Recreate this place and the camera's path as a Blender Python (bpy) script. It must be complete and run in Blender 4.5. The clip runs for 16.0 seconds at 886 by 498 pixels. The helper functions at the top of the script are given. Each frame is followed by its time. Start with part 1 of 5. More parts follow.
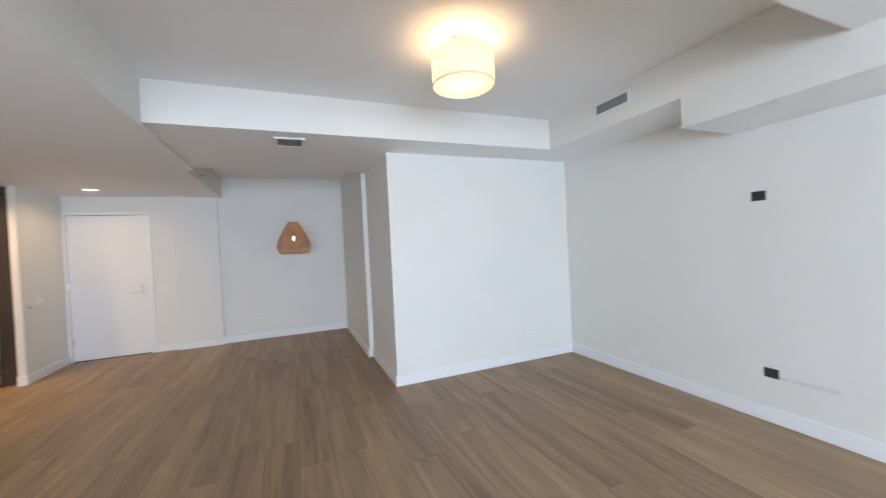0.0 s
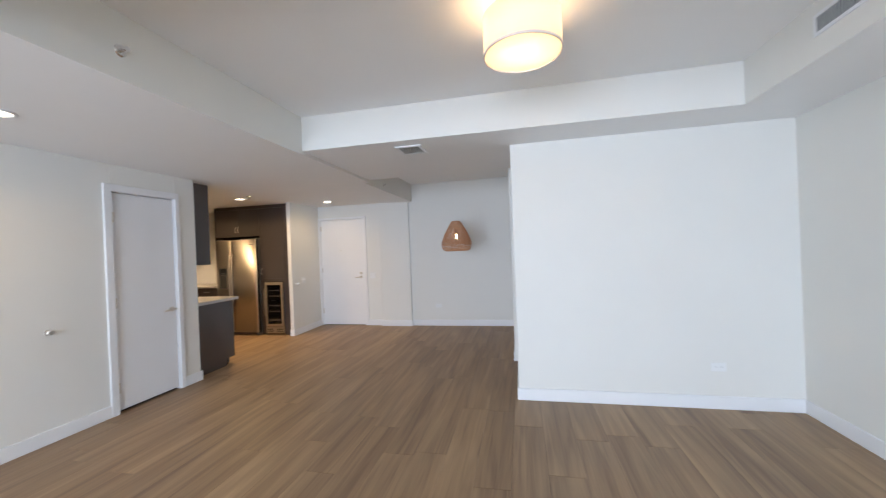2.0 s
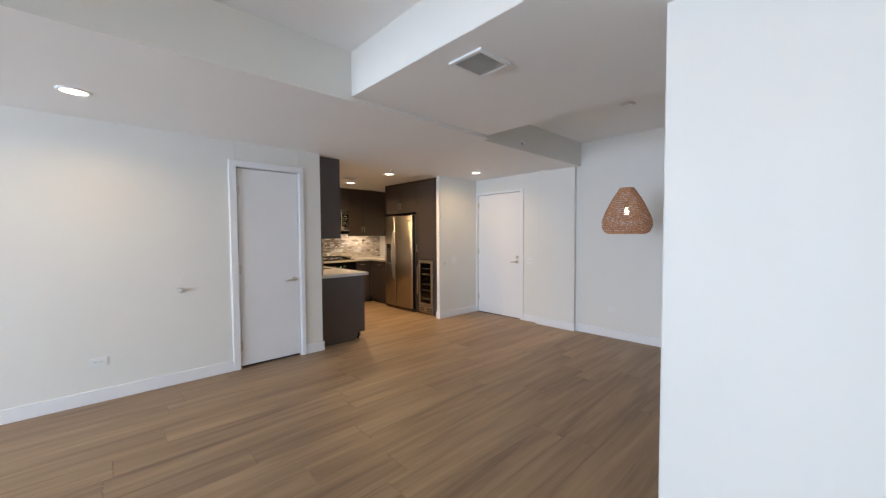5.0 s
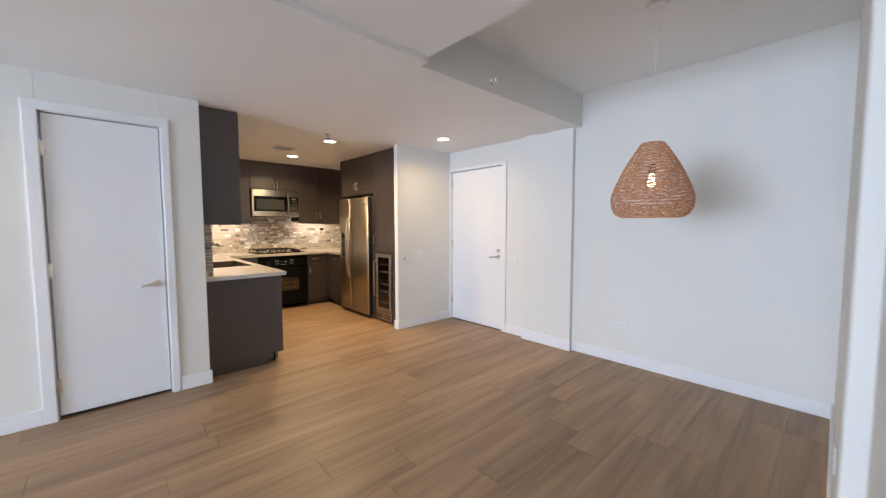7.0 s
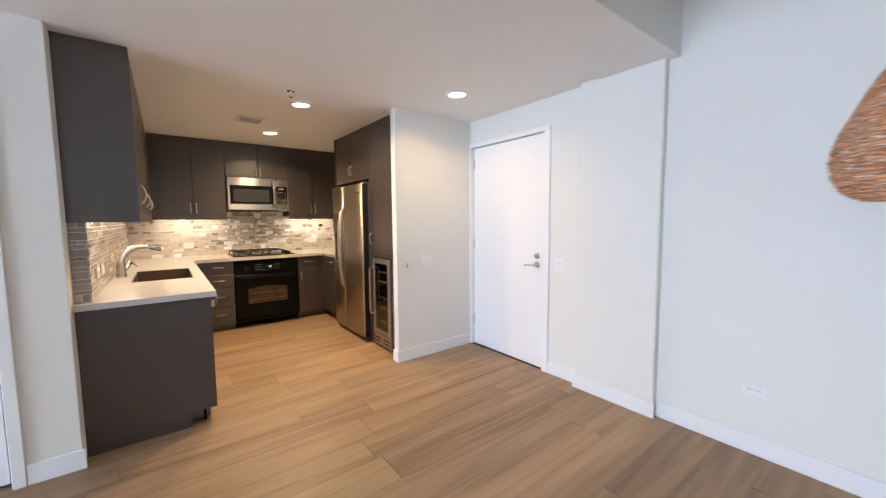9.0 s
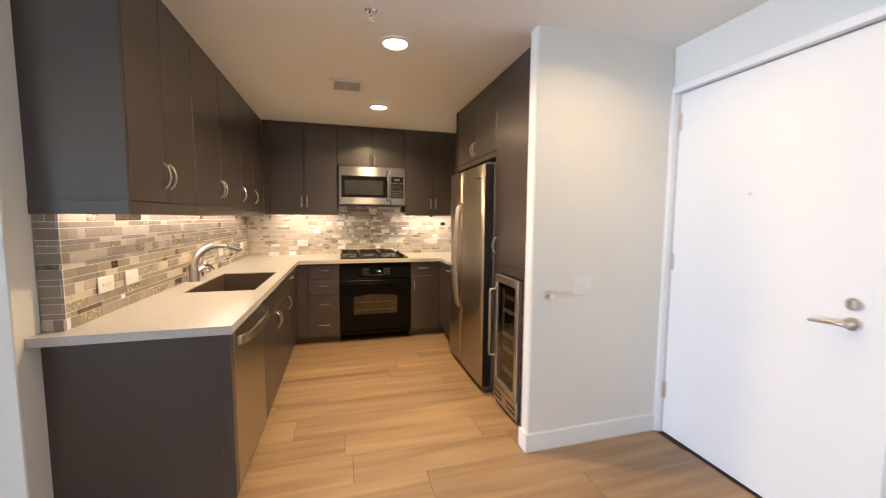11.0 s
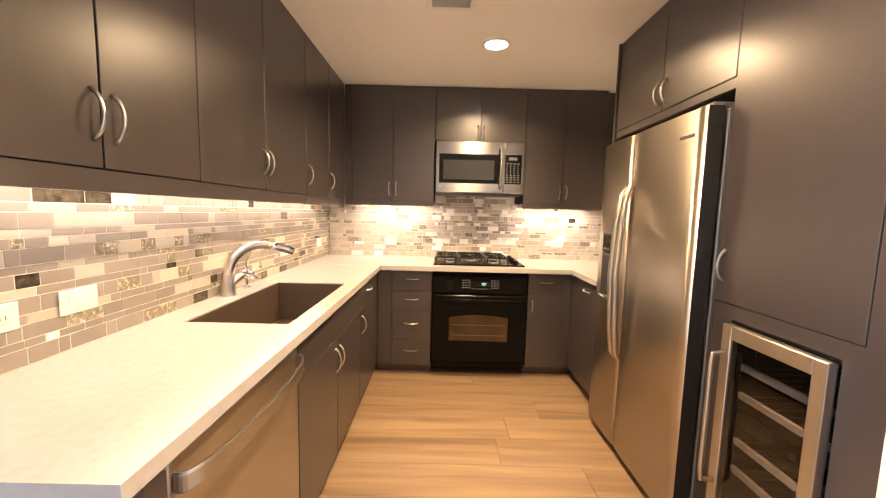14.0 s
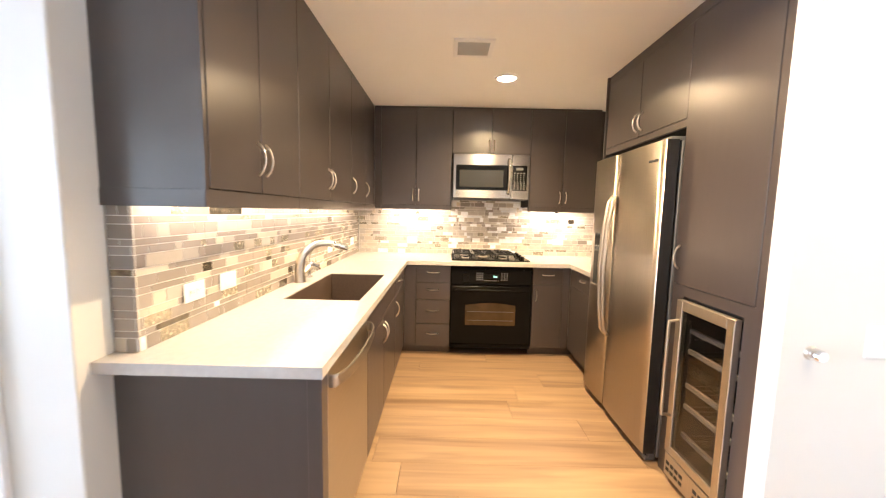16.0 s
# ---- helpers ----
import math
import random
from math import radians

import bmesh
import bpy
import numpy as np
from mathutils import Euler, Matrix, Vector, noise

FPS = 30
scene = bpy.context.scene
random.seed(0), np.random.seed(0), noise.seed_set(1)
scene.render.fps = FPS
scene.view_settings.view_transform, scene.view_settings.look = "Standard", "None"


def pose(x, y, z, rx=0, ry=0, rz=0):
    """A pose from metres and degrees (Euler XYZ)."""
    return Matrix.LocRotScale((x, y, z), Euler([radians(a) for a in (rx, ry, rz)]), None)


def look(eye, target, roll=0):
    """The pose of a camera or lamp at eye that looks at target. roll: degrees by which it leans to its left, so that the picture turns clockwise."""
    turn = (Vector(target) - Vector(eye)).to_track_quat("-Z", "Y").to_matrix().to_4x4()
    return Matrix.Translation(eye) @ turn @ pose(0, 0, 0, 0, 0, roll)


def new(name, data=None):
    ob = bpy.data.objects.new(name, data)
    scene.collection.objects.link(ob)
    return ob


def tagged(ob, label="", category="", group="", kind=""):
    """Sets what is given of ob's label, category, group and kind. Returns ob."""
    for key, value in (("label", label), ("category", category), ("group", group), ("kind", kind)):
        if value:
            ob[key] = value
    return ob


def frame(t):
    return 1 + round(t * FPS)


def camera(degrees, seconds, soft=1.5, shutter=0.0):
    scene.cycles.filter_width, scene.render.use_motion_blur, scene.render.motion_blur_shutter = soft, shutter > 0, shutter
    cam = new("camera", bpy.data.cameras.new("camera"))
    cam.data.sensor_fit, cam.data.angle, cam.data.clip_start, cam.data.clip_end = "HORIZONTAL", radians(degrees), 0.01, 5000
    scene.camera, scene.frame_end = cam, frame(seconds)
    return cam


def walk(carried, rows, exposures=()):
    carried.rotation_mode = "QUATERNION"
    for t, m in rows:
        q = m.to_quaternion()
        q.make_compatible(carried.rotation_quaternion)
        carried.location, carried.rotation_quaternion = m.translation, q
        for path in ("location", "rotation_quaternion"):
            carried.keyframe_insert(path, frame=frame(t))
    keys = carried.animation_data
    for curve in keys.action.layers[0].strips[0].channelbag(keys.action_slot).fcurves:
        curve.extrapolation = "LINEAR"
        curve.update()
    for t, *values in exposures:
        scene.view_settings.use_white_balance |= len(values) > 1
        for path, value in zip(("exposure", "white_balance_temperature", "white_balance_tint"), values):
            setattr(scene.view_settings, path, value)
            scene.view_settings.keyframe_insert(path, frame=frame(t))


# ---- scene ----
cam = camera(101.1, 16.0, soft=1.2, shutter=0.5)
PATH = [
    (0, (0.469, 0.947, 1.446), (1.235, 2.794, 1.421), -2.8),
    (0.5, (0.714, 0.984, 1.443), (1.173, 2.93, 1.43), -2.7),
    (1, (1.011, 0.99, 1.462), (1.176, 2.983, 1.45), -2.7),
    (1.5, (1.273, 0.986, 1.477), (1.133, 2.981, 1.464), -2.6),
    (2, (1.485, 1.099, 1.464), (1.065, 3.055, 1.46), -2.3),
    (2.5, (1.759, 1.198, 1.459), (1.043, 3.066, 1.458), -2.0),
    (3, (1.947, 1.322, 1.451), (0.963, 3.064, 1.448), -1.5),
    (5.5, (1.91, 3.184, 1.393), (0.434, 4.531, 1.299), -0.2),
    (6, (1.736, 3.512, 1.364), (0.263, 4.86, 1.256), -0.1),
    (6.5, (1.521, 3.834, 1.353), (0.049, 5.183, 1.233), -0.2),
    (7, (1.319, 4.15, 1.368), (-0.148, 5.503, 1.237), -0.1),
    (7.5, (1.076, 4.406, 1.364), (-0.388, 5.762, 1.224), -0.1),
    (8, (0.835, 4.665, 1.35), (-0.624, 6.025, 1.202), -0.1),
    (8.5, (0.638, 4.935, 1.361), (-0.845, 6.269, 1.213), -0.2),
    (9, (0.440, 5.195, 1.375), (-1.145, 6.402, 1.212), -0.5),
    (11.5, (-0.995, 5.934, 1.366), (-2.956, 6.291, 1.199), 0.9),
    (12, (-1.247, 5.922, 1.382), (-3.23, 6.12, 1.211), 1.3),
    (12.5, (-1.481, 5.926, 1.381), (-3.471, 6.012, 1.203), 1.4),
    (13, (-1.676, 5.946, 1.372), (-3.667, 5.994, 1.186), 1.4),
    (13.5, (-1.796, 5.952, 1.355), (-3.787, 5.962, 1.164), 1.4),
    (14, (-1.856, 5.928, 1.342), (-3.846, 5.934, 1.145), 1.4),
    (14.5, (-1.85, 5.927, 1.337), (-3.84, 5.932, 1.139), 1.3),
    (15, (-1.792, 5.919, 1.346), (-3.781, 5.939, 1.146), 1.4),
    (15.5, (-1.593, 5.836, 1.37), (-3.582, 5.855, 1.161), 1.4),
    (16, (-1.355, 5.794, 1.375), (-3.345, 5.784, 1.173), 1.2),
]
EXPOSURES = [
    (0, -0.05, 6500, 10), (3, -0.03, 6500, 11), (5.5, 0.08, 6420, 10), (7, 0.40, 6270, 11), (8, 0.54, 6150, 11), (9, 0.58, 6100, 11),
    (11.5, 0.66, 6300, 10), (12.5, 0.95, 6350, 13), (13.5, 1.08, 6400, 15), (14.5, 1.32, 6300, 15), (15.3, 1.42, 6180, 13), (16, 1.6, 6080, 10),
]
walk(cam, [(t, look(eye, target, roll)) for t, eye, target, roll in PATH], EXPOSURES)

# ---- light ----
world = bpy.data.worlds.new("sky")
scene.world = world
world.use_nodes = True
wt = world.node_tree
sky = wt.nodes.new("ShaderNodeTexSky")
sky.sky_type, sky.sun_disc = "NISHITA", False
sky.sun_elevation, sky.sun_rotation = radians(48), radians(200)
wt.links.new(sky.outputs[0], wt.nodes["Background"].inputs[0])
wt.nodes["Background"].inputs[1].default_value = 0.12


def sun_lamp(strength, elevation, bearing):
    data = bpy.data.lights.new("sun", "SUN")
    data.energy, data.angle, data.color = strength, radians(8), (1, 0.96, 0.9)
    ob = new("sun", data)
    ob.rotation_euler = (radians(90 - elevation), 0, radians(bearing))
    return ob


def area_lamp(name, m, sx, sy, watts, colour, spread=180, shape="RECTANGLE"):
    data = bpy.data.lights.new(name, "AREA")
    data.shape, data.size, data.size_y, data.energy, data.color = shape, sx, sy, watts, colour
    data.spread = radians(spread)
    ob = new(name, data)
    ob.matrix_world = m
    return ob


WARM, LED, STRIP, DAY = (1.0, 0.66, 0.36), (1.0, 0.695, 0.365), (1.0, 0.77, 0.58), (0.70, 0.862, 1.11)
CANS = [(-1.944, 7.168, 2.398), (-2.96, 6.215, 2.398), (-4.245, 6.237, 2.398), (-1.59, 2.695, 2.398)]
sun_lamp(2.0, 48, -20)
area_lamp("window_light", pose(0.1, -4.12, 1.25, 97, 0, 0), 4.0, 2.2, 430, DAY)
for (cx, cy, cz), watts in zip(CANS, (4.5, 19, 19, 4.5)):
    area_lamp("can_light", pose(cx, cy, cz - 0.012), 0.13, 0.13, watts, LED, 150, "DISK")
area_lamp("under_cabinet_light", pose(-3.72, 4.90, 1.412), 2.48, 0.03, 4.4, STRIP)
area_lamp("under_cabinet_light", pose(-5.24, 5.47, 1.422), 0.03, 0.66, 2.7, STRIP)
area_lamp("under_cabinet_light", pose(-5.24, 6.97, 1.422), 0.03, 0.66, 2.7, STRIP)


def bulb(x, y, z, watts, r, colour):
    data = bpy.data.lights.new("bulb_light", "POINT")
    data.energy, data.shadow_soft_size, data.color = watts, r, colour
    new("bulb_light", data).location = (x, y, z)


bulb(1.53, 3.03, 2.57, 6.5, 0.05, WARM)
bulb(0.505, 6.69, 1.64, 6.0, 0.025, WARM)


# ---- materials ----
def mat(name, colour, rough=0.5, metal=0.0, vary=0.0, scale=6.0, bump=0.0, bump_scale=60.0, deep=0.002, stretch=(1, 1, 1), **more):
    m = bpy.data.materials.new(name)
    m.use_nodes = True
    t = m.node_tree
    b = t.nodes["Principled BSDF"]
    b.inputs["Base Color"].default_value = (*colour, 1)
    b.inputs["Roughness"].default_value, b.inputs["Metallic"].default_value = rough, metal
    for key, value in more.items():
        b.inputs[key.replace("_", " ").title().replace("Ior", "IOR")].default_value = value
    if vary or bump:
        geo = t.nodes.new("ShaderNodeNewGeometry")
        mp = t.nodes.new("ShaderNodeMapping")
        mp.inputs["Scale"].default_value = stretch
        t.links.new(geo.outputs["Position"], mp.inputs[0])
    if vary:
        n = t.nodes.new("ShaderNodeTexNoise")
        n.inputs["Scale"].default_value, n.inputs["Detail"].default_value = scale, 6
        t.links.new(mp.outputs[0], n.inputs["Vector"])
        r = t.nodes.new("ShaderNodeMapRange")
        r.inputs["From Min"].default_value, r.inputs["From Max"].default_value = 0.3, 0.7
        r.inputs["To Min"].default_value, r.inputs["To Max"].default_value = 1 - vary, 1 + vary
        t.links.new(n.outputs[0], r.inputs[0])
        mix = t.nodes.new("ShaderNodeMix")
        mix.data_type, mix.blend_type = "RGBA", "MULTIPLY"
        mix.inputs[0].default_value = 1
        mix.inputs[6].default_value = (*colour, 1)
        t.links.new(r.outputs[0], mix.inputs[7])
        t.links.new(mix.outputs[2], b.inputs["Base Color"])
        r2 = t.nodes.new("ShaderNodeMapRange")
        r2.inputs["To Min"].default_value, r2.inputs["To Max"].default_value = max(0, rough - vary * 0.5), min(1, rough + vary * 0.5)
        t.links.new(n.outputs[0], r2.inputs[0])
        t.links.new(r2.outputs[0], b.inputs["Roughness"])
    if bump:
        n = t.nodes.new("ShaderNodeTexNoise")
        n.inputs["Scale"].default_value, n.inputs["Detail"].default_value = bump_scale, 4
        t.links.new(mp.outputs[0], n.inputs["Vector"])
        bp = t.nodes.new("ShaderNodeBump")
        bp.inputs["Strength"].default_value, bp.inputs["Distance"].default_value = bump, deep
        t.links.new(n.outputs[0], bp.inputs["Height"])
        t.links.new(bp.outputs[0], b.inputs["Normal"])
    return m


def glowing(name, colour, strength):
    m = mat(name, (0.8, 0.8, 0.8), 0.4)
    b = m.node_tree.nodes["Principled BSDF"]
    b.inputs["Emission Color"].default_value = (*colour, 1)
    b.inputs["Emission Strength"].default_value = strength
    return m


def wood(name):
    """Oak-look vinyl planks: each plank its own tone and its own run of grain along y."""
    m = bpy.data.materials.new(name)
    m.use_nodes = True
    t, L = m.node_tree, m.node_tree.links
    b = t.nodes["Principled BSDF"]
    info = t.nodes.new("ShaderNodeObjectInfo")
    geo = t.nodes.new("ShaderNodeNewGeometry")
    shift = t.nodes.new("ShaderNodeVectorMath")
    shift.operation = "SCALE"
    shift.inputs[0].default_value = (3.1, 17.0, 5.0)
    L.new(info.outputs["Random"], shift.inputs["Scale"])
    add = t.nodes.new("ShaderNodeVectorMath")
    L.new(geo.outputs["Position"], add.inputs[0])
    L.new(shift.outputs[0], add.inputs[1])

    def noise_at(sx, sy, detail, dist=0.0):
        mp = t.nodes.new("ShaderNodeMapping")
        mp.inputs["Scale"].default_value = (sx, sy, 1)
        L.new(add.outputs[0], mp.inputs[0])
        n = t.nodes.new("ShaderNodeTexNoise")
        n.inputs["Scale"].default_value, n.inputs["Detail"].default_value = 1, detail
        n.inputs["Distortion"].default_value = dist
        L.new(mp.outputs[0], n.inputs["Vector"])
        return n.outputs[0]

    broad, fine, streak = noise_at(7.0, 0.55, 2, 0.7), noise_at(60, 2.4, 3), noise_at(14, 0.8, 2, 1.2)
    ramp = t.nodes.new("ShaderNodeValToRGB")
    ramp.color_ramp.elements[0].position, ramp.color_ramp.elements[0].color = 0.32, (0.190, 0.117, 0.068, 1)
    ramp.color_ramp.elements[1].position, ramp.color_ramp.elements[1].color = 0.69, (0.435, 0.294, 0.168, 1)
    s = t.nodes.new("ShaderNodeMath")
    s.operation, s.inputs[1].default_value, s.inputs[2].default_value = "MULTIPLY_ADD", 0.46, 0.0
    L.new(broad, s.inputs[0])
    s2 = t.nodes.new("ShaderNodeMath")
    s2.operation, s2.inputs[1].default_value = "MULTIPLY_ADD", 0.43
    L.new(streak, s2.inputs[0])
    L.new(s.outputs[0], s2.inputs[2])
    s3 = t.nodes.new("ShaderNodeMath")
    s3.operation, s3.inputs[1].default_value = "MULTIPLY_ADD", 0.09
    L.new(fine, s3.inputs[0])
    L.new(s2.outputs[0], s3.inputs[2])
    s4 = t.nodes.new("ShaderNodeMath")
    s4.operation, s4.inputs[1].default_value = "MULTIPLY_ADD", 0.08
    L.new(info.outputs["Random"], s4.inputs[0])
    sub = t.nodes.new("ShaderNodeMath")
    sub.operation, sub.inputs[1].default_value = "SUBTRACT", 0.035
    L.new(s3.outputs[0], sub.inputs[0])
    L.new(sub.outputs[0], s4.inputs[2])
    L.new(s4.outputs[0], ramp.inputs[0])
    L.new(ramp.outputs[0], b.inputs["Base Color"])
    r = t.nodes.new("ShaderNodeMapRange")
    r.inputs["To Min"].default_value, r.inputs["To Max"].default_value = 0.36, 0.56
    L.new(streak, r.inputs[0])
    L.new(r.outputs[0], b.inputs["Roughness"])
    bp = t.nodes.new("ShaderNodeBump")
    bp.inputs["Strength"].default_value, bp.inputs["Distance"].default_value = 0.25, 0.001
    L.new(fine, bp.inputs["Height"])
    L.new(bp.outputs[0], b.inputs["Normal"])
    return m


def brushed(name, colour, rough, axis):
    """Brushed steel: fine lines along one axis."""
    st = [90, 90, 90]
    st[axis] = 1.2
    m = mat(name, colour, rough, 1.0, 0.05, 3.0, 0.02, 4.0, 0.0005, tuple(st))
    t = m.node_tree
    b = t.nodes["Principled BSDF"]
    b.inputs["Anisotropic"].default_value = 0.85
    up = t.nodes.new("ShaderNodeCombineXYZ")
    up.inputs[2].default_value = 1.0
    t.links.new(up.outputs[0], b.inputs["Tangent"])
    return m


WALL = mat("wall_paint", (0.785, 0.772, 0.722), 0.55, vary=0.012, scale=1.5, bump=0.10, bump_scale=140)
CEIL = mat("ceiling_paint", (0.90, 0.895, 0.88), 0.7, vary=0.012, scale=1.5, bump=0.12, bump_scale=110)
TRIM = mat("trim_gloss_white", (0.84, 0.84, 0.84), 0.32, vary=0.01, scale=3)
DOORM = mat("door_white", (0.83, 0.83, 0.835), 0.38, vary=0.012, scale=2)
WOOD = wood("oak_plank")
SUBF = mat("dark_joint", (0.11, 0.072, 0.045), 0.9)
CAB = mat("cabinet_espresso", (0.053, 0.042, 0.040), 0.31, vary=0.05, scale=30, stretch=(1, 1, 0.12), bump=0.05, bump_scale=200)
CAB.node_tree.nodes["Principled BSDF"].inputs["Specular IOR Level"].default_value = 1.0
# carcasses coloured near-black, so the shade in the door gaps is painted in
CABIN = mat("carcass_shade", (0.016, 0.014, 0.013), 0.8)
STONE = mat("quartz_top", (0.535, 0.51, 0.48), 0.22, vary=0.05, scale=45, bump=0.02, bump_scale=250)
STEEL = brushed("steel_vertical", (0.52, 0.465, 0.40), 0.36, 2)
STEELH = brushed("steel_horizontal", (0.52, 0.50, 0.47), 0.24, 1)
STEELX = brushed("steel_lengthwise", (0.49, 0.45, 0.395), 0.33, 0)
NICKEL = mat("satin_nickel", (0.70, 0.65, 0.58), 0.29, 1.0, vary=0.05, scale=20)
CHROME = mat("chrome", (0.8, 0.8, 0.8), 0.08, 1.0, vary=0.02, scale=20)
BLACK = mat("black_enamel", (0.006, 0.0055, 0.005), 0.2, vary=0.02, scale=10, specular_ior_level=0.1)
BGLASS = mat("black_glass", (0.006, 0.006, 0.006), 0.06, specular_ior_level=0.3)
IRON = mat("cast_iron", (0.009, 0.009, 0.009), 0.30, bump=0.2, bump_scale=200, specular_ior_level=0.5)
EDGE = mat("dark_door_edge", (0.05, 0.05, 0.052), 0.22, 0.6, vary=0.04, scale=20)
GREYP = mat("grey_plastic", (0.11, 0.11, 0.115), 0.45, vary=0.04, scale=20)
PLATE = mat("white_plastic", (0.82, 0.82, 0.80), 0.3)
SLOT = mat("slot_dark", (0.03, 0.03, 0.03), 0.6)
SINKM = mat("brown_composite", (0.085, 0.058, 0.042), 0.45, vary=0.12, scale=90)
LEGEND = mat("grey_print", (0.26, 0.26, 0.25), 0.5)
GRILL = mat("vent_metal", (0.55, 0.55, 0.53), 0.5)
BEECH = mat("beech_shelf", (0.40, 0.36, 0.31), 0.5, vary=0.15, scale=8, stretch=(1, 8, 8))
CANGLOW = glowing("lamp_disc", (1.0, 0.86, 0.66), 9)
LEDGLOW = glowing("led_strip", (1.0, 0.80, 0.55), 8)
BULBGLOW = glowing("bulb_glow", (1.0, 0.80, 0.52), 9)
CLOCK = glowing("clock_digits", (0.25, 0.9, 0.6), 1.2)
ROPE = mat("woven_rope", (0.58, 0.31, 0.17), 0.75, vary=0.35, scale=60, bump=0.5, bump_scale=180)
GROUT = mat("grout", (0.80, 0.76, 0.70), 0.85, vary=0.05, scale=60)
TILES = [
    mat("tile_taupe", (0.325, 0.285, 0.245), 0.16, vary=0.06, scale=12, bump=0.03, bump_scale=60),
    mat("tile_sand", (0.54, 0.49, 0.42), 0.16, vary=0.06, scale=12, bump=0.03, bump_scale=60),
    mat("tile_cream", (0.62, 0.55, 0.44), 0.14, vary=0.06, scale=16, bump=0.05, bump_scale=60),
    mat("tile_hammered", (0.52, 0.46, 0.34), 0.24, 0.55, vary=0.35, scale=90, bump=1.0, bump_scale=85, deep=0.008),
    # silver tiles as non-metal white: their bright reflection is put into the colour
    mat("tile_silver_glint", (0.90, 0.90, 0.90), 0.12, 0.0, vary=0.08, scale=40, bump=0.5, bump_scale=70),
    mat("tile_dark_mirror", (0.20, 0.17, 0.125), 0.10, 0.8, vary=0.6, scale=45, bump=0.4, bump_scale=50),
]



def per_piece(m, spread):
    """Each tile a little lighter or darker than its neighbours."""
    t = m.node_tree
    b = t.nodes["Principled BSDF"]
    src = b.inputs["Base Color"].links[0].from_socket
    info, geo = t.nodes.new("ShaderNodeObjectInfo"), t.nodes.new("ShaderNodeNewGeometry")
    add = t.nodes.new("ShaderNodeMath")
    t.links.new(info.outputs["Random"], add.inputs[0])
    t.links.new(geo.outputs["Random Per Island"], add.inputs[1])
    fr = t.nodes.new("ShaderNodeMath")
    fr.operation = "FRACT"
    t.links.new(add.outputs[0], fr.inputs[0])
    mr = t.nodes.new("ShaderNodeMapRange")
    mr.inputs["To Min"].default_value, mr.inputs["To Max"].default_value = 1 - spread, 1 + spread
    t.links.new(fr.outputs[0], mr.inputs[0])
    mix = t.nodes.new("ShaderNodeMix")
    mix.data_type, mix.blend_type = "RGBA", "MULTIPLY"
    mix.inputs[0].default_value = 1
    t.links.new(src, mix.inputs[6])
    t.links.new(mr.outputs[0], mix.inputs[7])
    t.links.new(mix.outputs[2], b.inputs["Base Color"])


for m in TILES:
    per_piece(m, 0.12)


def glass(name, colour=(1, 1, 1), rough=0.0):
    m = bpy.data.materials.new(name)
    m.use_nodes = True
    b = m.node_tree.nodes["Principled BSDF"]
    b.inputs["Base Color"].default_value = (*colour, 1)
    b.inputs["Roughness"].default_value, b.inputs["Transmission Weight"].default_value = rough, 1.0
    b.inputs["IOR"].default_value = 1.45
    return m


PANE = glass("window_glass")
SMOKED = glass("smoked_glass", (0.30, 0.28, 0.26))


def translucent(name, colour, glow):
    m = bpy.data.materials.new(name)
    m.use_nodes = True
    t = m.node_tree
    b = t.nodes["Principled BSDF"]
    b.inputs["Base Color"].default_value = (*colour, 1)
    b.inputs["Roughness"].default_value = 0.85
    tr = t.nodes.new("ShaderNodeBsdfTranslucent")
    tr.inputs[0].default_value = (*colour, 1)
    mx = t.nodes.new("ShaderNodeMixShader")
    mx.inputs[0].default_value = 0.6
    t.links.new(b.outputs[0], mx.inputs[1])
    t.links.new(tr.outputs[0], mx.inputs[2])
    t.links.new(mx.outputs[0], t.nodes["Material Output"].inputs[0])
    b.inputs["Emission Color"].default_value = (1.0, 0.80, 0.55, 1)
    b.inputs["Emission Strength"].default_value = glow
    return m


LINEN = translucent("linen_shade", (0.86, 0.80, 0.70), 0.6)
DIFFUSER = translucent("lamp_diffuser", (0.9, 0.84, 0.72), 0.6)

# ---- building helpers ----
ORIGIN = {}


def thing(name, at, label, category, group="", kind=""):
    ob = new(name)
    ob.location = at
    ob.empty_display_size = 0.1
    ORIGIN[ob] = Vector(at)
    return tagged(ob, label, category, group, kind)


def part(name, bm, material, parent=None, label="", smooth=False):
    """One bmesh, in world metres, as one mesh object under a thing or a part."""
    o = ORIGIN.get(parent, Vector((0, 0, 0)))
    bmesh.ops.translate(bm, verts=bm.verts, vec=-o)
    bmesh.ops.recalc_face_normals(bm, faces=bm.faces)
    me = bpy.data.meshes.new(name)
    bm.to_mesh(me)
    bm.free()
    for m in (material if isinstance(material, list) else [material]):
        me.materials.append(m)
    if smooth:
        for p in me.polygons:
            p.use_smooth = True
    ob = new(name, me)
    if parent:
        ob.parent = parent
    ORIGIN[ob] = o
    return tagged(ob, label) if label else ob


def setting(name, bm, material, label="", category=""):
    return tagged(part(name, bm, material), label, category, kind="structure")


